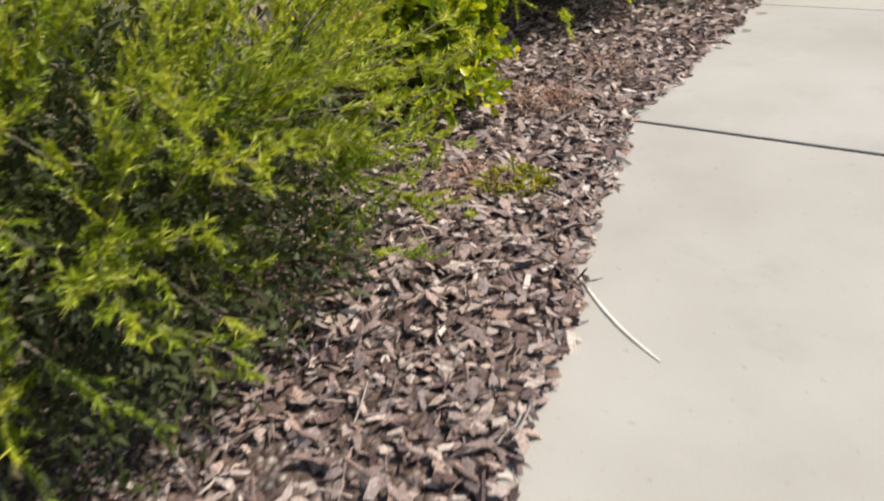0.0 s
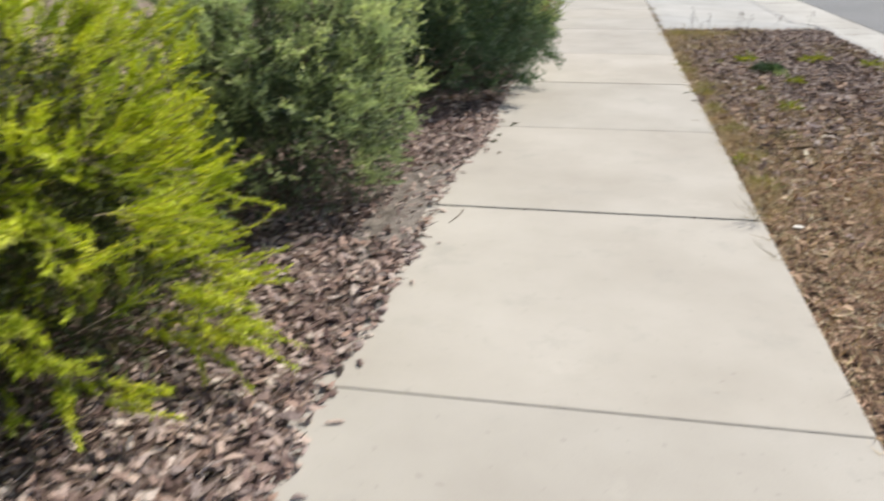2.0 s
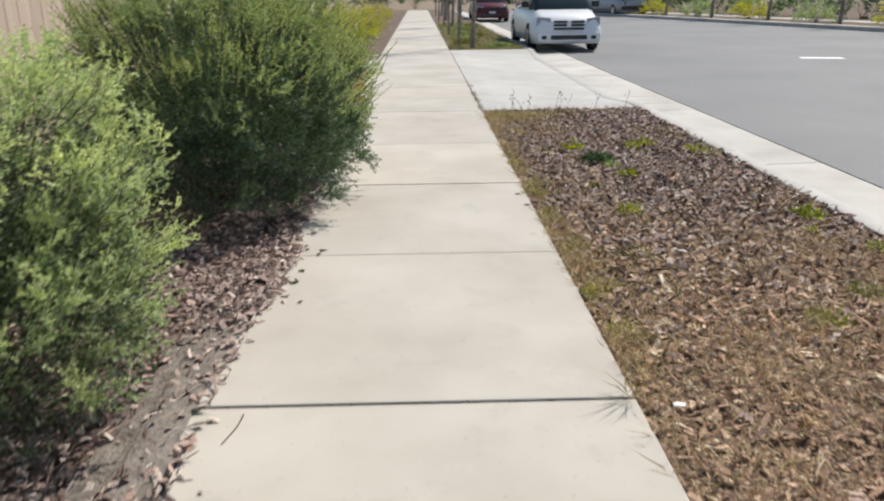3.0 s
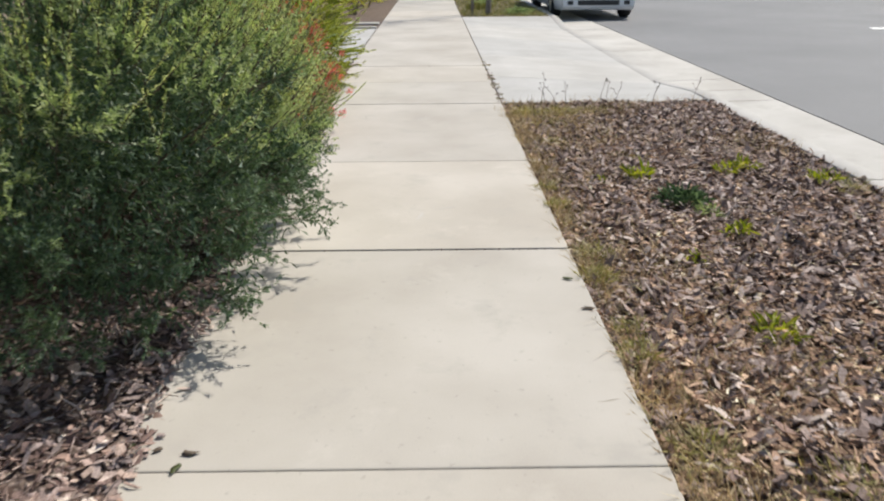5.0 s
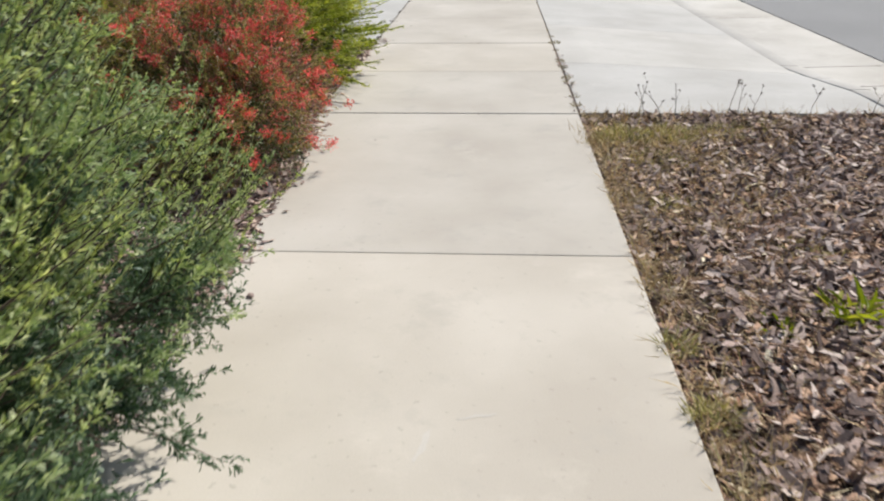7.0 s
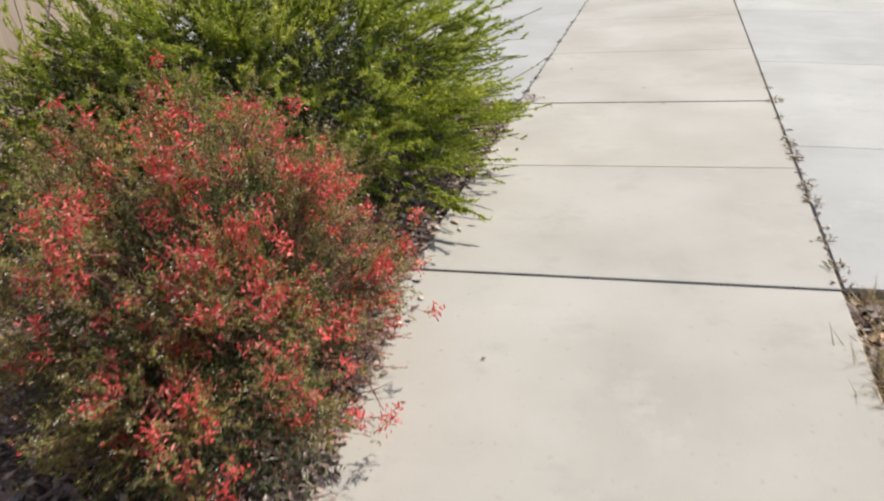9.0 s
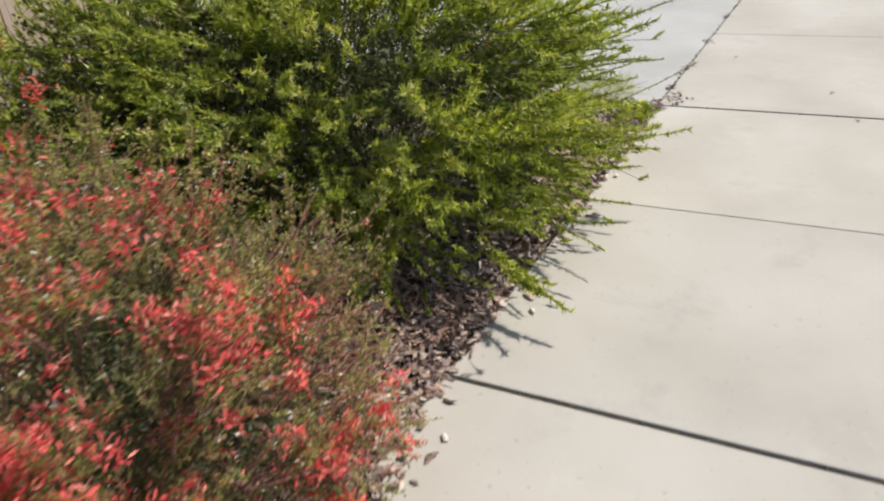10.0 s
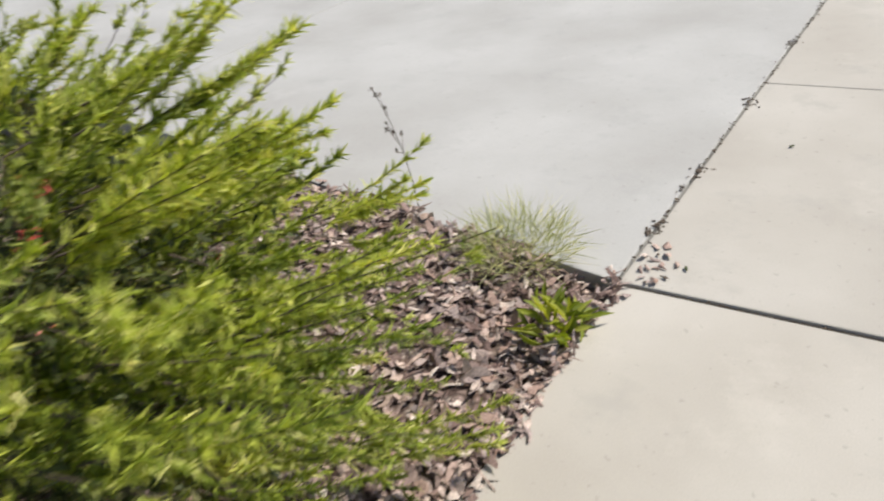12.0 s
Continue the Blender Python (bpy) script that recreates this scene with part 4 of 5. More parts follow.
way = np.stack([np.cos(a) + 0.1, np.sin(a) * 0.9, rng.normal(0.22, 0.12, 16)], -1)
brushes(spiky, start, way, rng.uniform(0.30, 0.46, 16), LIME_DEEP, rng, 170, (0.016, 0.026), (0.0035, 0.0055), lift=0.05)
blossoms(spiky, tips_s[rng.choice(len(tips_s), 40), 2], rng, 0.028, 14)

# broad-leaved shrub: the outer leaves are single pieces
glossy, path_g, dg, tips_g = shrub("broadleaf_shrub", "compact round shrub with glossy bright green leaves", (-2.20, -0.11), (0.39, 0.39, 0.312), (GLOSSY, TWIG), 300, 5, 4, ((0.040, 0.062), (0.026, 0.038)), rng, 0.45, 0.13, 0.05, "spoon", 0.95, 0.6, 0.08, limbs=24, core=6500, under=0.4)
tv, tf = LEAF_SHAPES["spoon"]
one_leaf = []
for k in range(3):
    v = tv * np.array([0.048 + 0.006 * k, 0.033 + 0.002 * k, 0.05])
    tri = tf[:, 2] == tf[:, 3]
    one_leaf.append(np_mesh("leaf", v, [tf[~tri], tf[tri][:, :3]], GLOSSY_ONE))
outer = [i for i in range(len(tips_g)) if dg[i // 5][0] > -0.35 and dg[i // 5][2] > -0.35]
for i in rng.choice(outer, 270, replace=len(outer) < 270):
    o = new("leaf", one_leaf[int(i) % 3])
    o.parent = glossy
    way = Vector(tips_g[i, 2] - tips_g[i, 1] + rng.normal(0, 0.02, 3) + np.array([0, 0, 0.01]))
    o.matrix_local = Matrix.Translation(tips_g[i, 2] - np.array(way) * 0.3 + rng.normal(0, 0.012, 3)) @ way.to_track_quat("X", "Z").to_matrix().to_4x4() @ pose(0, 0, 0, float(rng.normal(0, 40)))


# ---- fence ----
FENCE_OB = thing("fence", (-3.63, 0, 0), "tall fence of upright weathered beige boards", "fence", kind="structure")
for k in range(85):
    y = -5.0 + 0.188 * k
    o = part("board", block(-0.011, 0.011, y + 0.003, y + 0.185, 0.015, 1.78 + 0.01 * math.sin(k * 1.7), 0.003), FENCE, FENCE_OB)
for z in (0.35, 1.45):
    part("rail", block(-0.055, -0.013, -5.0, 10.98, z, z + 0.09, 0.004), FENCE, FENCE_OB)
for k in range(7):
    part("post", block(-0.15, -0.057, -5.0 + k * 2.4, -4.91 + k * 2.4, -0.2, 1.75, 0.004), FENCE, FENCE_OB)


# ---- weeds and dry grass ----
def blades(at, height, width, lean, rng, tall=0.3):
    """Loose grass blades standing at points."""
    n = len(at)
    way = unit(np.stack([rng.normal(0, lean, n), rng.normal(0, lean, n), np.full(n, 1.0)], -1))
    return leaves(at, way, rng.uniform(1 - tall, 1 + tall, n) * height, width, "needle", 0.35, rng)


def scatter(c, r, n, z, rng):
    a, q = rng.uniform(0, 6.283, n), r * np.sqrt(rng.uniform(0, 1, n))
    return np.stack([c[0] + q * np.cos(a), c[1] + q * np.sin(a), np.full(n, z)], -1)


def weed(c, r, h, n, mat, label, rng, z=-0.02, shape="oval", width=0.012, name="weed", group="weeds in the verge"):
    """A low clump: short stems, with leaves up and down each of them."""
    ob = thing(name, (c[0], c[1], z), label, "weed", group)
    at = scatter((0, 0), r * 0.8, n * 2, 0.0, rng)
    at[:, 2] = rng.uniform(0, 0.6, n * 2) * h * (1 - 0.6 * np.hypot(at[:, 0], at[:, 1]) / r)
    way = unit(np.concatenate([at[:, :2] / r * 0.9 + rng.normal(0, 0.5, (n * 2, 2)), rng.uniform(0.2, 1.2, (n * 2, 1))], 1))
    v, f = leaves(at, way, rng.uniform(0.3, 0.75, n * 2) * h, width * rng.uniform(0.5, 1.0, n * 2), shape, 0.3, rng)
    np_part("foliage", v, f, mat, ob, "", "stuff")
    return ob


rng = np.random.default_rng(31)
for x, y, r, h, n, w in ((0.57, 7.20, 0.075, 0.13, 22, 0.019), (1.12, 7.35, 0.08, 0.09, 24, 0.012), (1.25, 7.40, 0.09, 0.10, 26, 0.012), (0.33, 7.13, 0.06, 0.07, 16, 0.014), (0.80, 6.29, 0.07, 0.09, 24, 0.014), (0.51, 5.95, 0.06, 0.06, 14, 0.012), (0.56, 5.27, 0.08, 0.10, 26, 0.016), (1.58, 5.12, 0.10, 0.11, 34, 0.012), (1.45, 4.83, 0.07, 0.06, 16, 0.010), (0.05, 3.98, 0.05, 0.06, 18, 0.012), (1.59, 7.12, 0.09, 0.10, 30, 0.012)):
    weed((x, y), r, h, n, BRIGHT_WEED, "low yellow-green weed growing through bark mulch", rng, width=w)
for x, y, r, h, n in ((0.68, 6.74, 0.12, 0.12, 130), (0.62, 6.70, 0.07, 0.08, 40)):
    weed((x, y), r, h, n, DARKGREEN, "clump of dark green weed in the mulch", rng, width=0.011)
for x, y, r, h, n in ((0.95, 3.65, 0.10, 0.07, 90), (1.28, 3.93, 0.12, 0.06, 90), (1.66, 4.50, 0.09, 0.08, 70)):
    weed((x, y), r, h, n, WEED, "low green grass tuft in the mulch", rng, shape="needle", width=0.007, name="grass_tuft", group="grass tufts on the verge")
weed((0.75, 6.53), 0.06, 0.09, 26, GREYGREEN, "small grey-green weed in the mulch", rng, width=0.008)
# low tufts of half-dry grass where the verge meets the pavement
TUFTS = [(0.1, 4.63, 0.1, 0.09, 90), (0.38, 4.48, 0.13, 0.08, 90), (0.07, 5.15, 0.08, 0.08, 80), (0.09, 5.35, 0.07, 0.06, 60), (0.06, 5.77, 0.08, 0.09, 90), (0.1, 6.03, 0.09, 0.09, 80), (0.12, 4.05, 0.09, 0.08, 80), (0.1, 3.55, 0.09, 0.09, 80), (1.68, 4.35, 0.08, 0.1, 60)]
TUFTS += [(0.04, 6.7, 0.07, 0.08, 70), (0.03, 7.03, 0.06, 0.08, 60), (0.64, 7.72, 0.15, 0.05, 90), (0.24, 8.13, 0.12, 0.06, 70), (0.18, 9.1, 0.17, 0.1, 230), (0.42, 9.12, 0.18, 0.09, 230), (0.68, 9.2, 0.18, 0.07, 150), (0.95, 9.3, 0.18, 0.06, 110), (0.3, 8.75, 0.18, 0.06, 130), (1.64, 6.9, 0.07, 0.13, 50)]
for x, y, r, h, n in TUFTS:
    weed((x, y), r, h, n, TUFT, "tuft of half-dry olive grass at the verge", rng, shape="needle", width=0.006, name="grass_tuft", group="grass tufts on the verge")
weed((-1.58, 11.70), 0.09, 0.12, 30, BRIGHT_WEED, "leafy yellow-green weed at the bed edge", rng, 0.0, width=0.02, group="weeds in the bed")
weed((-1.50, -0.58), 0.12, 0.07, 100, YELLOW, "thin yellow-green weed at the pavement edge", rng, 0.0, width=0.007, group="weeds in the bed")
weed((-1.83, 11.98), 0.17, 0.20, 380, WISP, "fluffy pale seed-headed weed at the bed corner", rng, 0.0, "needle", 0.003, group="weeds in the bed")

# weeds in the crack along the pavement
for y, r, h, n in ((12.28, 0.09, 0.07, 60), (11.9, 0.03, 0.05, 16), (11.35, 0.05, 0.07, 34), (11.1, 0.05, 0.06, 28), (10.7, 0.06, 0.08, 36), (10.55, 0.05, 0.07, 30), (10.1, 0.05, 0.06, 26), (9.85, 0.06, 0.07, 34), (12.6, 0.03, 0.06, 14), (13.0, 0.02, 0.06, 10)):
    weed((0.012, 9.58 + (y - 9.66) * 0.905), r * 0.7, h * 0.55, n // 2, DUSTY, "dusty brown-green weed growing in the pavement crack", rng, -0.005, width=0.0045, group="weeds in the crack")


def stalk(c, h, z, rng, label, heads=5, dark=TWIG):
    """A dead flower stalk with short side twigs and seed heads."""
    ob = thing("dead_stalk", (c[0], c[1], z), label, "weed", "dead flower stalks")
    u = np.linspace(0, 1, 5)
    lean = rng.normal(0, 0.06, 2)
    main = np.stack([lean[0] * u ** 2, lean[1] * u ** 2, h * u], -1)[None]
    pieces = [tubes(main, np.linspace(0.0022, 0.0012, 5)[None], 4)]
    at = []
    for k in range(heads):
        f = rng.uniform(0.45, 1.0)
        b = np.array([lean[0] * f ** 2, lean[1] * f ** 2, h * f])
        e = b + np.array([*rng.normal(0, 0.022, 2), rng.uniform(0.015, 0.06)])
        pieces.append(tubes(np.stack([b, (b + e) / 2 + [0, 0, -0.004], e])[None], np.array([[0.0014, 0.0011, 0.0009]]), 3))
        at.append(e)
    np_part("stem", *joined(pieces), dark, ob)
    at = np.array(at + [main[0, -1]])
    v, f = leaves(np.repeat(at, 6, 0), rng.normal(0, 1, (len(at) * 6, 3)) + [0, 0, 0.6], 0.011, 0.006, "oval", 0.1, rng)
    np_part("seed_head", v, f, dark, ob, "", "stuff")
    return ob


stalk((-2.29, 12.13), 0.44, 0.0, rng, "tall bare weed stalk standing at the bed corner", 9)
for x in (0.32, 0.36, 0.45, 0.53, 0.82, 0.86, 0.94, 1.25, 1.6):
    stalk((x, 9.50 + rng.uniform(-0.06, 0.05)), rng.uniform(0.14, 0.24), -0.02, rng, "dead flower stalk at the end of the verge", 2)

# dry grass: along the pavement edge, along the drive, and in patches on the verge
spots = [np.stack([np.abs(rng.normal(0.03, 0.09, 4200)), np.concatenate([rng.uniform(1.0, 9.6, 1800)] + [rng.normal(c, 0.16, 300) for c in (3.3, 4.4, 4.9, 5.9, 6.6, 7.4, 8.3, 9.0)]), np.full(4200, -0.02)], -1),
         np.stack([rng.uniform(0.05, 1.7, 520), 9.55 - np.abs(rng.normal(0, 0.07, 520)), np.full(520, -0.03)], -1)]
for c in ((0.45, 9.0), (0.6, 8.3), (0.3, 7.9), (0.35, 6.0), (0.4, 4.2), (0.8, 3.6), (0.3, 2.6), (0.5, 3.2), (0.25, 8.8), (1.0, 4.8), (0.3, 7.2), (0.5, 8.9), (1.3, 3.0), (1.1, 2.4), (0.9, 9.2), (1.5, 8.0), (1.55, 5.6), (1.4, 4.1), (0.5, 5.2)):
    spots.append(np.stack([np.clip(rng.normal(c[0], 0.15, 420), 0.02, 1.76), np.minimum(rng.normal(c[1], 0.2, 420), 9.55), np.full(420, -0.012)], -1))
for c in ((0.35, 3.4), (0.75, 2.9), (1.15, 3.3), (1.5, 3.6), (0.6, 2.3), (1.2, 2.2), (0.9, 4.3), (1.4, 4.6), (0.25, 4.0)):
    spots.append(np.stack([np.clip(rng.normal(c[0], 0.2, 520), 0.02, 1.76), rng.normal(c[1], 0.22, 520), np.full(520, -0.010)], -1))
spots = np.concatenate(spots)
DRY = new("dry_grass", np_mesh("dry_grass", *blades(spots, 0.062, 0.0034, 0.8, rng, 0.6), TAN_GRASS))
TALL = np.stack([rng.uniform(0.03, 1.7, 380), 9.56 - np.abs(rng.normal(0, 0.05, 380)), np.full(380, -0.03)], -1)
TALL = np.concatenate([TALL, scatter((0.2, 9.1), 0.3, 260, -0.03, rng), scatter((0.35, 8.6), 0.3, 160, -0.03, rng), scatter((0.15, 4.4), 0.15, 120, -0.03, rng), scatter((0.3, 4.9), 0.2, 140, -0.03, rng)])
STANDING = new("standing_grass", np_mesh("standing_grass", *blades(TALL, 0.085, 0.0034, 0.5, rng, 0.6), TAN_GRASS))
tagged(STANDING, "tawny dead grass standing at the verge's end", "grass", kind="stuff")
tagged(DRY, "short straw-coloured dead grass on the verge", "grass", kind="stuff")
red = np.concatenate([scatter((-1.69, 0.03), 0.13, 260, 0.015, rng), scatter((-1.61, -0.62), 0.12, 150, 0.015, rng), scatter((-1.76, -1.25), 0.14, 200, 0.015, rng), scatter((-1.66, 0.45), 0.12, 100, 0.015, rng), scatter((0.55, 3.1), 0.3, 220, -0.02, rng), scatter((0.75, 4.0), 0.3, 180, -0.02, rng), scatter((-1.75, 9.75), 0.2, 260, 0.02, rng)] + [np.stack([np.clip(rng.normal(c[0], 0.2, 500), 0.02, 1.76), rng.normal(c[1], 0.25, 500), np.full(500, -0.014)], -1) for c in ((0.4, 2.2), (1.0, 2.8), (1.2, 3.5), (0.5, 3.7), (1.5, 2.6), (0.8, 1.6), (1.3, 4.4), (0.35, 5.1), (0.35, 6.9), (0.55, 7.8))])
RUST = new("withered_grass", np_mesh("withered_grass", *blades(red, 0.055, 0.0032, 1.0, rng, 0.5), RUSSET))
tagged(RUST, "withered russet grass tufts among the bark", "grass", kind="stuff")
# straw lying flat on the verge
flat = np.concatenate([strip_places(3000, 0.8, 9.6, rng), strip_places(2500, 0.8, 4.6, rng)])
flat[:, 2] += 0.012
way = np.stack([rng.normal(0, 1, 5500), rng.normal(0, 1, 5500), rng.normal(0, 0.18, 5500)], -1)
THATCH = new("fallen_straw", np_mesh("fallen_straw", *leaves(flat, way, rng.uniform(0.03, 0.10, 5500), rng.uniform(0.002, 0.0045, 5500), "needle", 0.2, rng), STRAW))
tagged(THATCH, "fallen straw strewn over the verge", "straw", kind="stuff")
# dry bents reaching over the pavement beside the verge
bent = np.stack([rng.uniform(-0.01, 0.03, 60), np.concatenate([rng.normal(2.75, 0.12, 20), rng.normal(6.9, 0.2, 16), rng.normal(5.5, 0.5, 24)]), np.full(60, -0.01)], -1)
BENT = new("grass_bents", np_mesh("grass_bents", *leaves(bent, np.stack([rng.normal(-0.7, 0.3, 60), rng.normal(0, 0.6, 60), rng.uniform(0.1, 0.6, 60)], -1), rng.uniform(0.06, 0.14, 60), 0.003, "needle", 0.35, rng), STRAW))
tagged(BENT, "dry grass bents leaning over the pavement edge", "grass", kind="stuff")

SPLAY = thing("grass_tuft", (-0.02, 3.03, 0), "splayed grey-brown grass tuft rooted in the pavement joint", "weed", "grass tufts on the verge")
a = np.concatenate([rng.uniform(-2.6, 0.9, 11), rng.uniform(1.7, 4.4, 11)])
way = np.stack([np.sin(a) * 0.7 - 0.35, np.cos(a) * 0.8, rng.uniform(0.6, 1.5, 22)], -1)
np_part("blade", *leaves(rng.normal(0, 0.012, (22, 3)) * np.array([1, 1, 0]) + np.array([0, 0, 0.002]), way, rng.uniform(0.10, 0.20, 22), 0.0034, "needle", 0.55, rng), SPLAY_GRASS, SPLAY, "", "stuff")
# ---- litter ----
FALLEN = thing("dry_twig", (-1.265, 2.991, 0), "thin dark dry twig lying on the concrete", "plant litter")
u = np.linspace(0, 1, 6)
np_part("stem", *tubes(np.stack([-0.025 * u + 0.006 * np.sin(u * 4), -0.17 * u, np.full(6, 0.004)], -1)[None], np.linspace(0.0026, 0.0016, 6)[None], 5), TWIG, FALLEN)
STRAW_ONE = thing("dry_reed", (0, 0, 0), "pale dry reed lying on the concrete", "plant litter")
u = np.linspace(0, 1, 8)
np_part("stem", *tubes(np.stack([-1.155 + 0.265 * u, -0.92 - 0.205 * u - 0.02 * np.sin(u * 3), np.full(8, 0.0005)], -1)[None], 0.0022 + 0.0026 * np.sin(np.linspace(0.3, 2.9, 8))[None], 8), PEBBLE, STRAW_ONE)
flake = [np_mesh("fallen_leaf", v.reshape(-1, 3), CHIP_FACES, m) for v, m in zip(chip_verts(4, rng, long=(0.026, 0.040), wide=(0.014, 0.022)), (TWIG, SHADE_DEAD_LEAF, TWIG, SHADE_DEAD_LEAF))]
for k, (x, y) in enumerate(((-1.22, 3.93), (-1.27, 4.33), (-1.20, 4.645), (-1.28, 4.17), (-1.29, 4.66), (-1.364, 4.67), (-1.35, 4.59), (-1.22, 4.575), (-1.31, 7.22), (-1.367, 7.68), (-0.035, 5.475), (-0.06, 5.75), (-1.361, 11.015), (-1.5, 10.06), (-0.62, 11.9), (-1.3, 12.9), (-1.1, 9.0), (-0.75, 12.3), (-1.42, 12.02), (-1.38, 12.08), (-1.47, 12.12))):
    o = new("fallen_leaf", flake[k % 4])
    o.matrix_basis = pose(x, y, 0.006, 0, 0, float(rng.uniform(0, 360))) @ Matrix.Scale(1.0 if k < 13 else 0.55, 4)
    tagged(o, "dark curled dead leaf on the concrete", "dead leaf", "dead leaves on the pavement")
SCRAP = part("paper_scrap", prism([(-0.022, -0.012), (0.012, -0.018), (0.024, 0.006), (0.0, 0.016), (-0.018, 0.012)], 0, 0.006, 0.002), PEBBLE)
SCRAP.location = (0.13, 3.0, -0.005)
tagged(SCRAP, "crumpled white scrap lying on the bark mulch", "litter")


# ---- cars ----
def loft(sections, mat, name, parent, label="", bevel=0.0):
    """A body through cross sections (y, half width low, half width high, z low, z high), rounded at the edges."""
    bm = bmesh.new()
    rings = []
    for y, wl, wh, z0, z1 in sections:
        ring = [(-wl * 0.94, z0), (-wl, z0 + (z1 - z0) * 0.35), (-(wl + wh) / 2, z0 + (z1 - z0) * 0.7), (-wh * 0.92, z1 - 0.03), (-wh * 0.8, z1), (wh * 0.8, z1), (wh * 0.92, z1 - 0.03), ((wl + wh) / 2, z0 + (z1 - z0) * 0.7), (wl, z0 + (z1 - z0) * 0.35), (wl * 0.94, z0)]
        rings.append([bm.verts.new((x, y, z)) for x, z in ring])
    for a, b in zip(rings, rings[1:]):
        for k in range(10):
            bm.faces.new((a[k], a[(k + 1) % 10], b[(k + 1) % 10], b[k]))
    bm.faces.new(rings[0])
    bm.faces.new(rings[-1][::-1])
    return part(name, bm, mat, parent, label, True)


def wheel(parent, x, y, r=0.33, w=0.21):
    ang = np.arange(24) * math.tau / 24
    prof = [(r * 0.62, -0.5), (r * 0.93, -0.5), (r, -0.32), (r, 0.32), (r * 0.93, 0.5), (r * 0.62, 0.5)]
    v = np.array([[(w * s, q * math.cos(a), q * math.sin(a)) for a in ang] for q, s in prof]).reshape(-1, 3)
    i = np.arange(len(prof) * 24).reshape(len(prof), 24)
    f = np.stack([i[:-1], np.roll(i, -1, 1)[:-1], np.roll(i, -1, 1)[1:], i[1:]], -1).reshape(-1, 4)
    o = np_part("wheel", v, f, RUBBER, parent, "black rubber tyre")
    o.location = (x, y, r)
    bm = bmesh.new()
    bmesh.ops.create_cone(bm, cap_ends=True, segments=20, radius1=r * 0.63, radius2=r * 0.55, depth=w * 0.9)
    bmesh.ops.rotate(bm, verts=bm.verts, matrix=Matrix.Rotation(math.pi / 2, 3, "Y"))
    part("rim", bm, ALLOY, o)


def panel(name, corners, mat, parent, thick=0.012, label=""):
    """A thin plate over four corners, standing proud of the body."""
    bm = bmesh.new()
    f = bm.faces.new([bm.verts.new(c) for c in corners])
    f.normal_update()
    n = f.normal.copy()
    for g in bmesh.ops.extrude_face_region(bm, geom=[f])["geom"]:
        if isinstance(g, bmesh.types.BMVert):
            g.co += n * thick
    return part(name, bm, mat, parent, label)


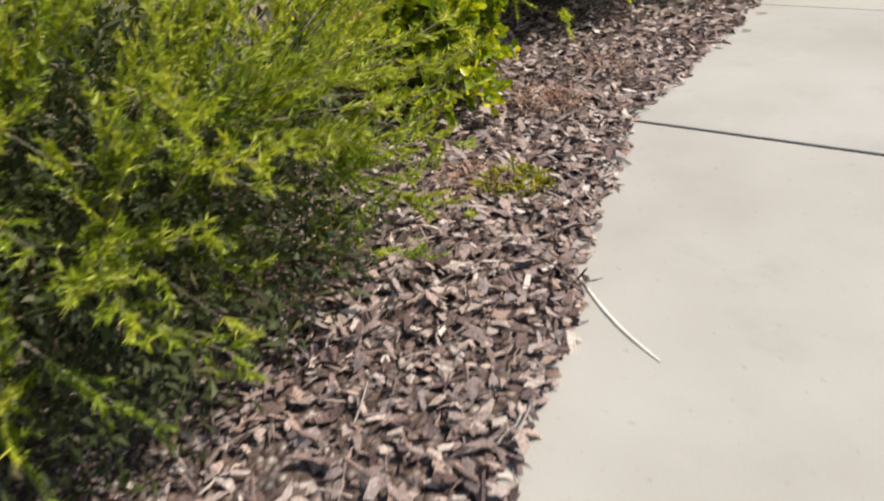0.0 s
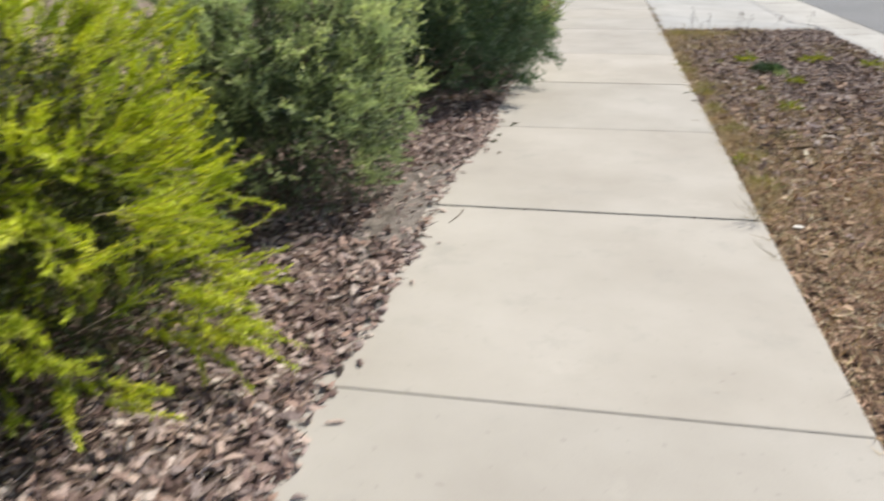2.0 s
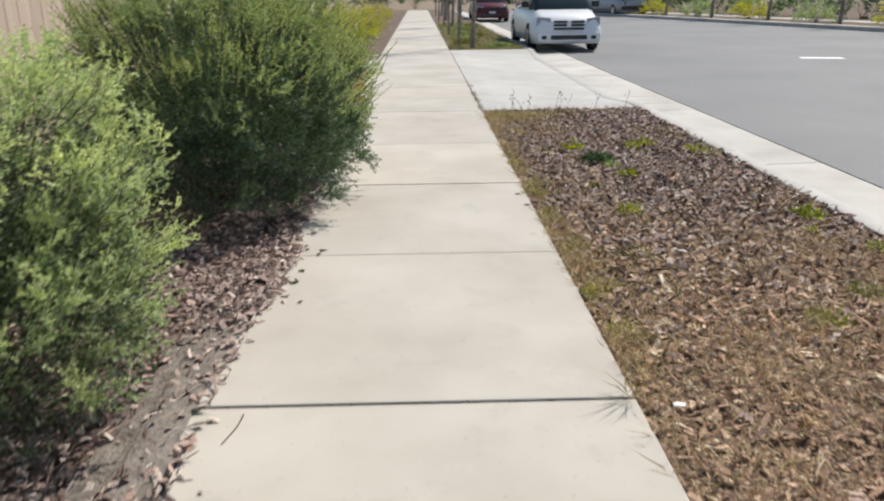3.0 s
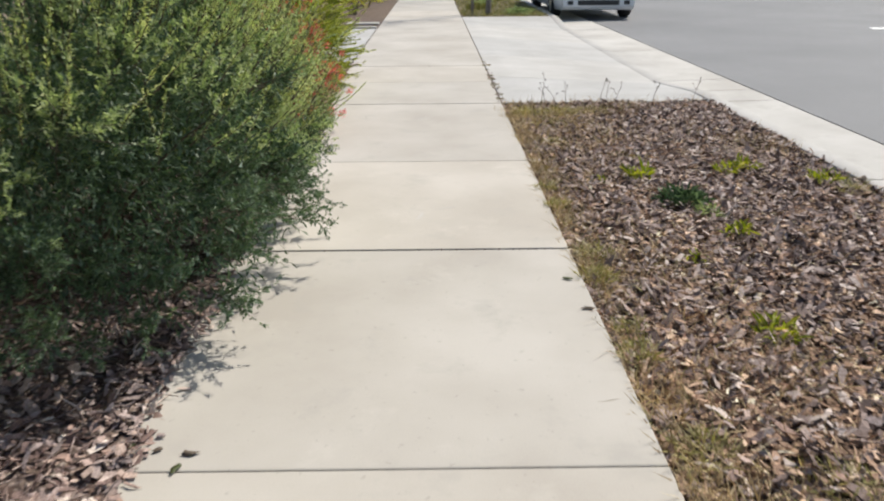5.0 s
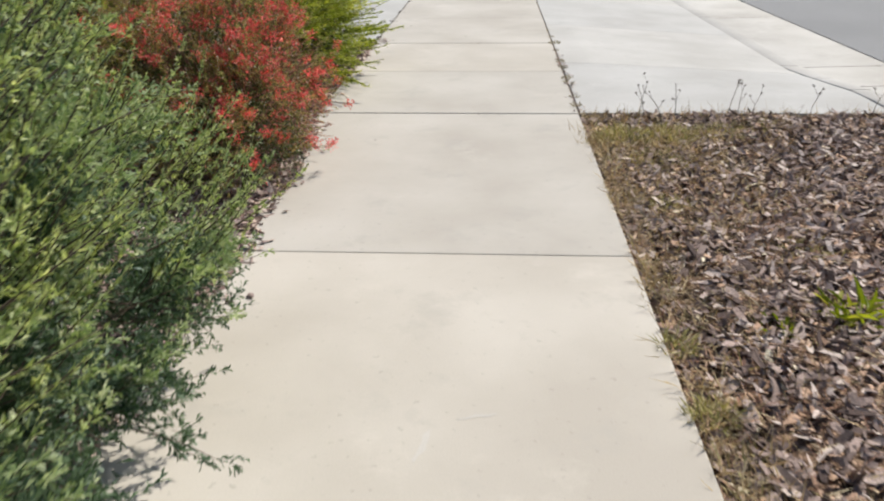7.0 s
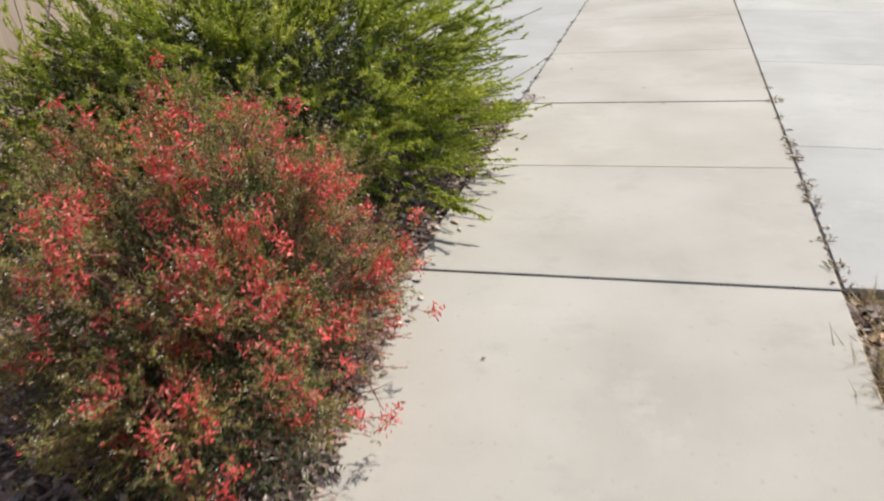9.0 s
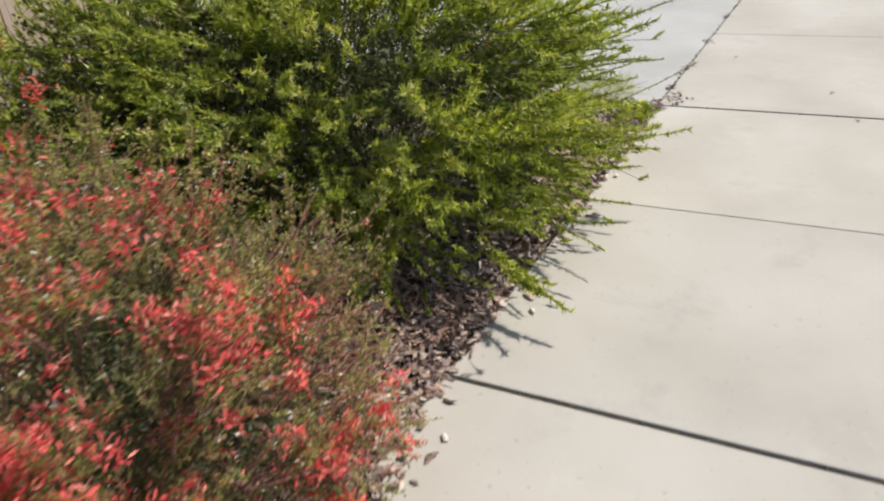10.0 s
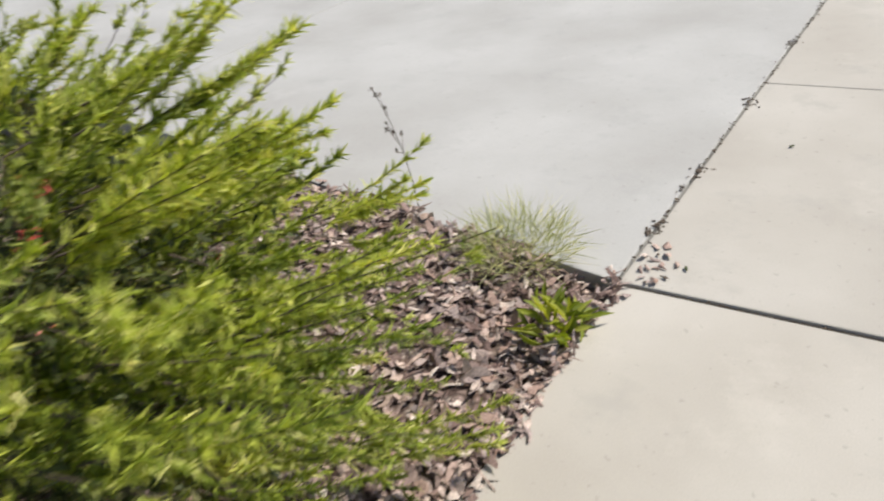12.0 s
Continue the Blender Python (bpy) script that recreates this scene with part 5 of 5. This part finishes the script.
def vehicle(name, label, place, paint, length, width, hood, roof, turn=0.0, cargo=False):
    """A parked vehicle whose nose points along -y before it is turned."""
    ob = thing(name, place, label, "car", "cars parked along the road")
    ob.rotation_euler = (0, 0, turn)
    h = width / 2
    loft([(0.0, h * 0.80, h * 0.74, 0.24, hood - 0.36), (0.10, h * 0.93, h * 0.82, 0.2, hood - 0.20), (0.5, h, h * 0.86, 0.2, hood - 0.10), (1.0, h, h * 0.88, 0.2, hood + 0.01), (length - 0.9, h, h * 0.9, 0.2, hood + 0.02), (length - 0.15, h * 0.97, h * 0.88, 0.22, hood - 0.02), (length, h * 0.9, h * 0.8, 0.3, hood - 0.15)], paint, "body", ob)
    back = length * 0.55 if cargo else length - 0.35
    loft([(0.85, h * 0.84, h * 0.8, hood - 0.06, hood + 0.02), (1.72, h * 0.9, h * 0.72, hood - 0.06, roof - 0.04), (2.3, h * 0.9, h * 0.72, hood - 0.06, roof), (back - 0.5, h * 0.9, h * 0.72, hood - 0.06, roof - 0.02), (back, h * 0.87, h * 0.68, hood - 0.06, roof - 0.3)], GLASS_CAR, "glasshouse", ob, "dark tinted windows")
    part("roof", block(-h * 0.70, h * 0.70, 1.75, back - 0.3, roof - 0.06, roof + 0.02, 0.02), paint, ob)
    for sx in (-1, 1):
        for y in (1.72, 2.75, back - 0.55):
            o = part("pillar", block(-0.025, 0.025, -0.05, 0.05, 0, roof - hood, 0.01), paint, ob)
            o.matrix_local = Matrix.Translation((sx * h * 0.90, y, hood - 0.02)) @ Matrix.Rotation(-sx * 0.26, 4, "Y")
        part("mirror", block(sx * (h + 0.02) - 0.09, sx * (h + 0.02) + 0.09, 1.25, 1.35, hood + 0.02, hood + 0.17, 0.02), PLASTIC, ob)
        panel("headlight", [(sx * h * 0.5, 0.03, hood - 0.36), (sx * h * 0.5, 0.04, hood - 0.2), (sx * h * 0.86, 0.12, hood - 0.18), (sx * h * 0.88, 0.10, hood - 0.38)][::sx], LAMP, ob, 0.02, "clear headlight")
        for y in (0.95, length - 0.95):
            wheel(ob, sx * (h - 0.10), y)
        panel("tail_light", [(sx * h * 0.66, length + 0.01, hood - 0.5), (sx * h * 0.66, length + 0.01, hood - 0.2), (sx * h * 0.86, length - 0.02, hood - 0.2), (sx * h * 0.86, length - 0.02, hood - 0.5)][::-sx], CAR_RED, ob, 0.02)
    for z in (hood - 0.28, hood - 0.36, hood - 0.44):
        part("grille_bar", block(-h * 0.42, h * 0.42, -0.025, 0.03, z - 0.028, z + 0.02, 0.008), PLASTIC, ob)
    part("grille_badge", block(-0.05, 0.05, -0.035, 0.0, hood - 0.42, hood - 0.26, 0.01), paint, ob)
    part("bumper", block(-h * 0.86, h * 0.86, -0.04, 0.10, 0.26, 0.46, 0.03), paint, ob)
    for sx in (-1, 1):
        part("fog_light", block(sx * h * 0.68 - 0.06, sx * h * 0.68 + 0.06, -0.05, 0.0, 0.31, 0.39, 0.01), PLASTIC, ob)
    part("air_intake", block(-h * 0.5, h * 0.5, -0.05, 0.02, 0.30, 0.40, 0.01), PLASTIC, ob)
    part("number_plate", block(-0.16, 0.16, -0.052, -0.041, 0.42, 0.50, 0.003), PLATE, ob)
    part("rear_bumper", block(-h * 0.9, h * 0.9, length - 0.06, length + 0.07, 0.36, 0.56, 0.03), PLASTIC, ob)
    return ob


vehicle("minivan", "white minivan parked against the kerb with dark tyres", (2.84, 19.75, -0.122), CAR_WHITE, 5.0, 1.72, 0.99, 1.68)
vehicle("sedan", "dark red car parked along the kerb", (2.8, 39.4, -0.122), CAR_RED, 4.6, 1.72, 0.95, 1.45)
vehicle("pickup", "silver pickup truck parked on the far side", (10.3, 51.2, -0.122), CAR_GREY, 5.4, 1.95, 1.1, 1.8, math.pi + 0.21, True)


# ---- farther planting ----
def tree(c, h, rng, label, z=0.0, r=0.055, crown=1.1):
    ob = thing("street_tree", (c[0], c[1], z), label, "tree", "young street trees")
    u = np.linspace(0, 1, 9)
    t = np.stack([0.04 * np.sin(u * 5), 0.05 * np.sin(u * 4 + 1), u * h * 0.85], -1)[None]
    limbs = []
    for k in range(12):
        f = rng.uniform(0.5, 1)
        b = np.array([0, 0, f * h * 0.85])
        e = b + np.array([*rng.normal(0, crown * 0.45, 2), rng.uniform(0.3, 0.9)])
        limbs.append(np.stack([b, (b + e) / 2 + [0, 0, 0.06], e]))
    np_part("trunk", *joined([tubes(t, np.linspace(r, r * 0.35, 9)[None], 7), tubes(np.array(limbs), np.array([[0.018, 0.012, 0.005]]), 4)]), TRUNK, ob)
    tips = np.array([q[2] for q in limbs])
    at = np.repeat(tips, 80, 0) + rng.normal(0, crown * 0.24, (len(tips) * 80, 3))
    v, f = leaves(at, rng.normal(0, 1, at.shape), rng.uniform(0.05, 0.09, len(at)), 0.035, "leaflet", 0.2, rng)
    np_part("crown", v, f, TREELEAF, ob, "", "stuff")
    return ob


rng = np.random.default_rng(41)
VERGE2 = part("next_verge", prism([(0.02, 19.27), (1.785, 19.27), (1.785, 64), (0.02, 64)], -0.2, -0.01), SOIL)
tagged(VERGE2, "street verge with dry soil and low weeds", "verge", kind="structure")
BED2 = part("far_bed", prism([(-7, 16.91), (-1.535, 16.91), (-1.535, 64), (-7, 64)], -0.2, -0.01), SOIL)
tagged(BED2, "planting bed beyond the driveway", "planting bed", kind="structure")
STEP = part("stepping_slab", block(-2.15, -1.56, 17.6, 17.95, -0.03, 0.02, 0.01), WALK)
tagged(STEP, "pale concrete stepping slab in the bed", "paving slab")
for x, y in ((0.57, 19.8), (0.55, 25.8), (0.6, 32.0), (0.58, 39.0), (0.6, 47.0)):
    tree((x, y), 4.2, rng, "slim young street tree in the verge", 0, 0.06)
    post = part("tree_stake", block(-0.03, 0.03, -0.03, 0.03, -0.1, 1.9, 0.006), TRUNK)
    post.location = (x - 0.32, y + 0.12, 0)
    tagged(post, "slim wooden stake beside a young tree", "stake", "tree stakes")
turf = np.stack([rng.uniform(0.03, 1.77, 9000), 19.3 + 16 * rng.uniform(0, 1, 9000) ** 1.3, np.full(9000, -0.02)], -1)
TURF = new("rough_grass", np_mesh("rough_grass", *blades(turf, 0.11, 0.009, 0.6, rng, 0.5), FIELD))
tagged(TURF, "rough olive grass on the farther verge", "grass", kind="stuff")
for k in range(9):
    weed((rng.uniform(0.3, 1.5), 19.8 + 1.6 * k), 0.3, 0.22, 90, FIELD if k % 2 else GREYGREEN, "low green clump in the farther verge", rng, width=0.02, group="clumps in the farther verge")
FARLEAF = ((0.05, 0.09), (0.012, 0.022))
for k, (x, y) in enumerate(((-2.25, 20.2), (-2.9, 19.0), (-2.2, 22.4), (-3.0, 22.0), (-2.2, 25.0), (-2.3, 28.0), (-2.3, 31.5), (-2.3, 35.5), (-3.6, 26.5), (-3.6, 31.0), (-4.2, 20.0))):
    shrub("yellow_shrub" if k % 3 != 1 else "grass_clump", "yellow-green flowering clump beyond the driveway" if k % 3 != 1 else "tall tawny grass clump beyond the driveway", (x, y), (0.55, 0.6, 0.5), (YELLOW if k % 3 != 1 else STRAW, TWIG), 90, 5, 7, FARLEAF, rng, 0.4, 0.25, 0.14, "leaflet", upward=0.9, limbs=12, thin=0, group="clumps beyond the driveway")
for k in range(11):
    y = 18 + 4.2 * k
    tree((far_x(y) + 1.3, y), 4.5, rng, "young tree on the far verge", 0, 0.08)
    shrub("verge_shrub", "olive-green shrub on the far verge", (far_x(y + 1.5) + 1.4, y + 1.5), (0.8, 0.9, 0.4), (GREYGREEN if k % 2 else YELLOW, TWIG), 70, 5, 6, ((0.09, 0.15), (0.03, 0.05)), rng, 0.4, 0.3, 0.16, "leaflet", upward=0.6, limbs=10, thin=0, group="shrubs on the far verge")
for k in range(16):
    y = 10 + 3.6 * k
    shrub("hedge_shrub", "tall dark green shrub behind the far pavement", (far_x(y) + 5.6, y), (1.5, 2.0, 1.1), (DARKGREEN if k % 3 else GREYGREEN, TWIG), 110, 5, 6, ((0.14, 0.24), (0.05, 0.09)), rng, 0.4, 0.5, 0.25, "leaflet", upward=0.5, limbs=10, thin=0, group="shrubs behind the far pavement")
for k in range(8):
    x = -6 + 5.0 * k
    shrub("hedge_shrub", "tall dark green shrub at the end of the street", (x, 67.0 + 0.6 * (k % 2)), (3.0, 1.5, 1.7), (DARKGREEN, TWIG), 130, 5, 6, ((0.2, 0.32), (0.08, 0.12)), rng, 0.4, 0.6, 0.3, "leaflet", upward=0.5, limbs=10, thin=0, group="shrubs at the street's end")

# ---- single bark pieces where the bed lies closest to the walk ----
rng = np.random.default_rng(51)
piece = [flat_faces(np_mesh("bark_piece", v, CHIP_FACES, BARK_ONE)) for v in chip_verts(16, rng, long=(0.024, 0.055), wide=(0.010, 0.024))]
for k, p in enumerate(bed_places(290, -1.5, 1.4, 0.5, rng)):
    o = new("bark_piece", piece[k % 16])
    o.parent = BED
    o.matrix_local = pose(p[0], p[1], p[2] + 0.010, float(rng.normal(0, 18)), float(rng.normal(0, 18)), float(rng.uniform(0, 360)))
strip_piece = [flat_faces(np_mesh("bark_piece", v, CHIP_FACES, BARK_ONE)) for v in chip_verts(12, rng, long=(0.03, 0.07), wide=(0.012, 0.026))]
for k, p in enumerate(strip_places(280, 2.2, 7.4, rng)):
    o = new("bark_piece", strip_piece[k % 12])
    o.parent = STRIP
    o.matrix_local = pose(p[0], p[1], p[2] + 0.010, float(rng.normal(0, 16)), float(rng.normal(0, 16)), float(rng.uniform(0, 360)))
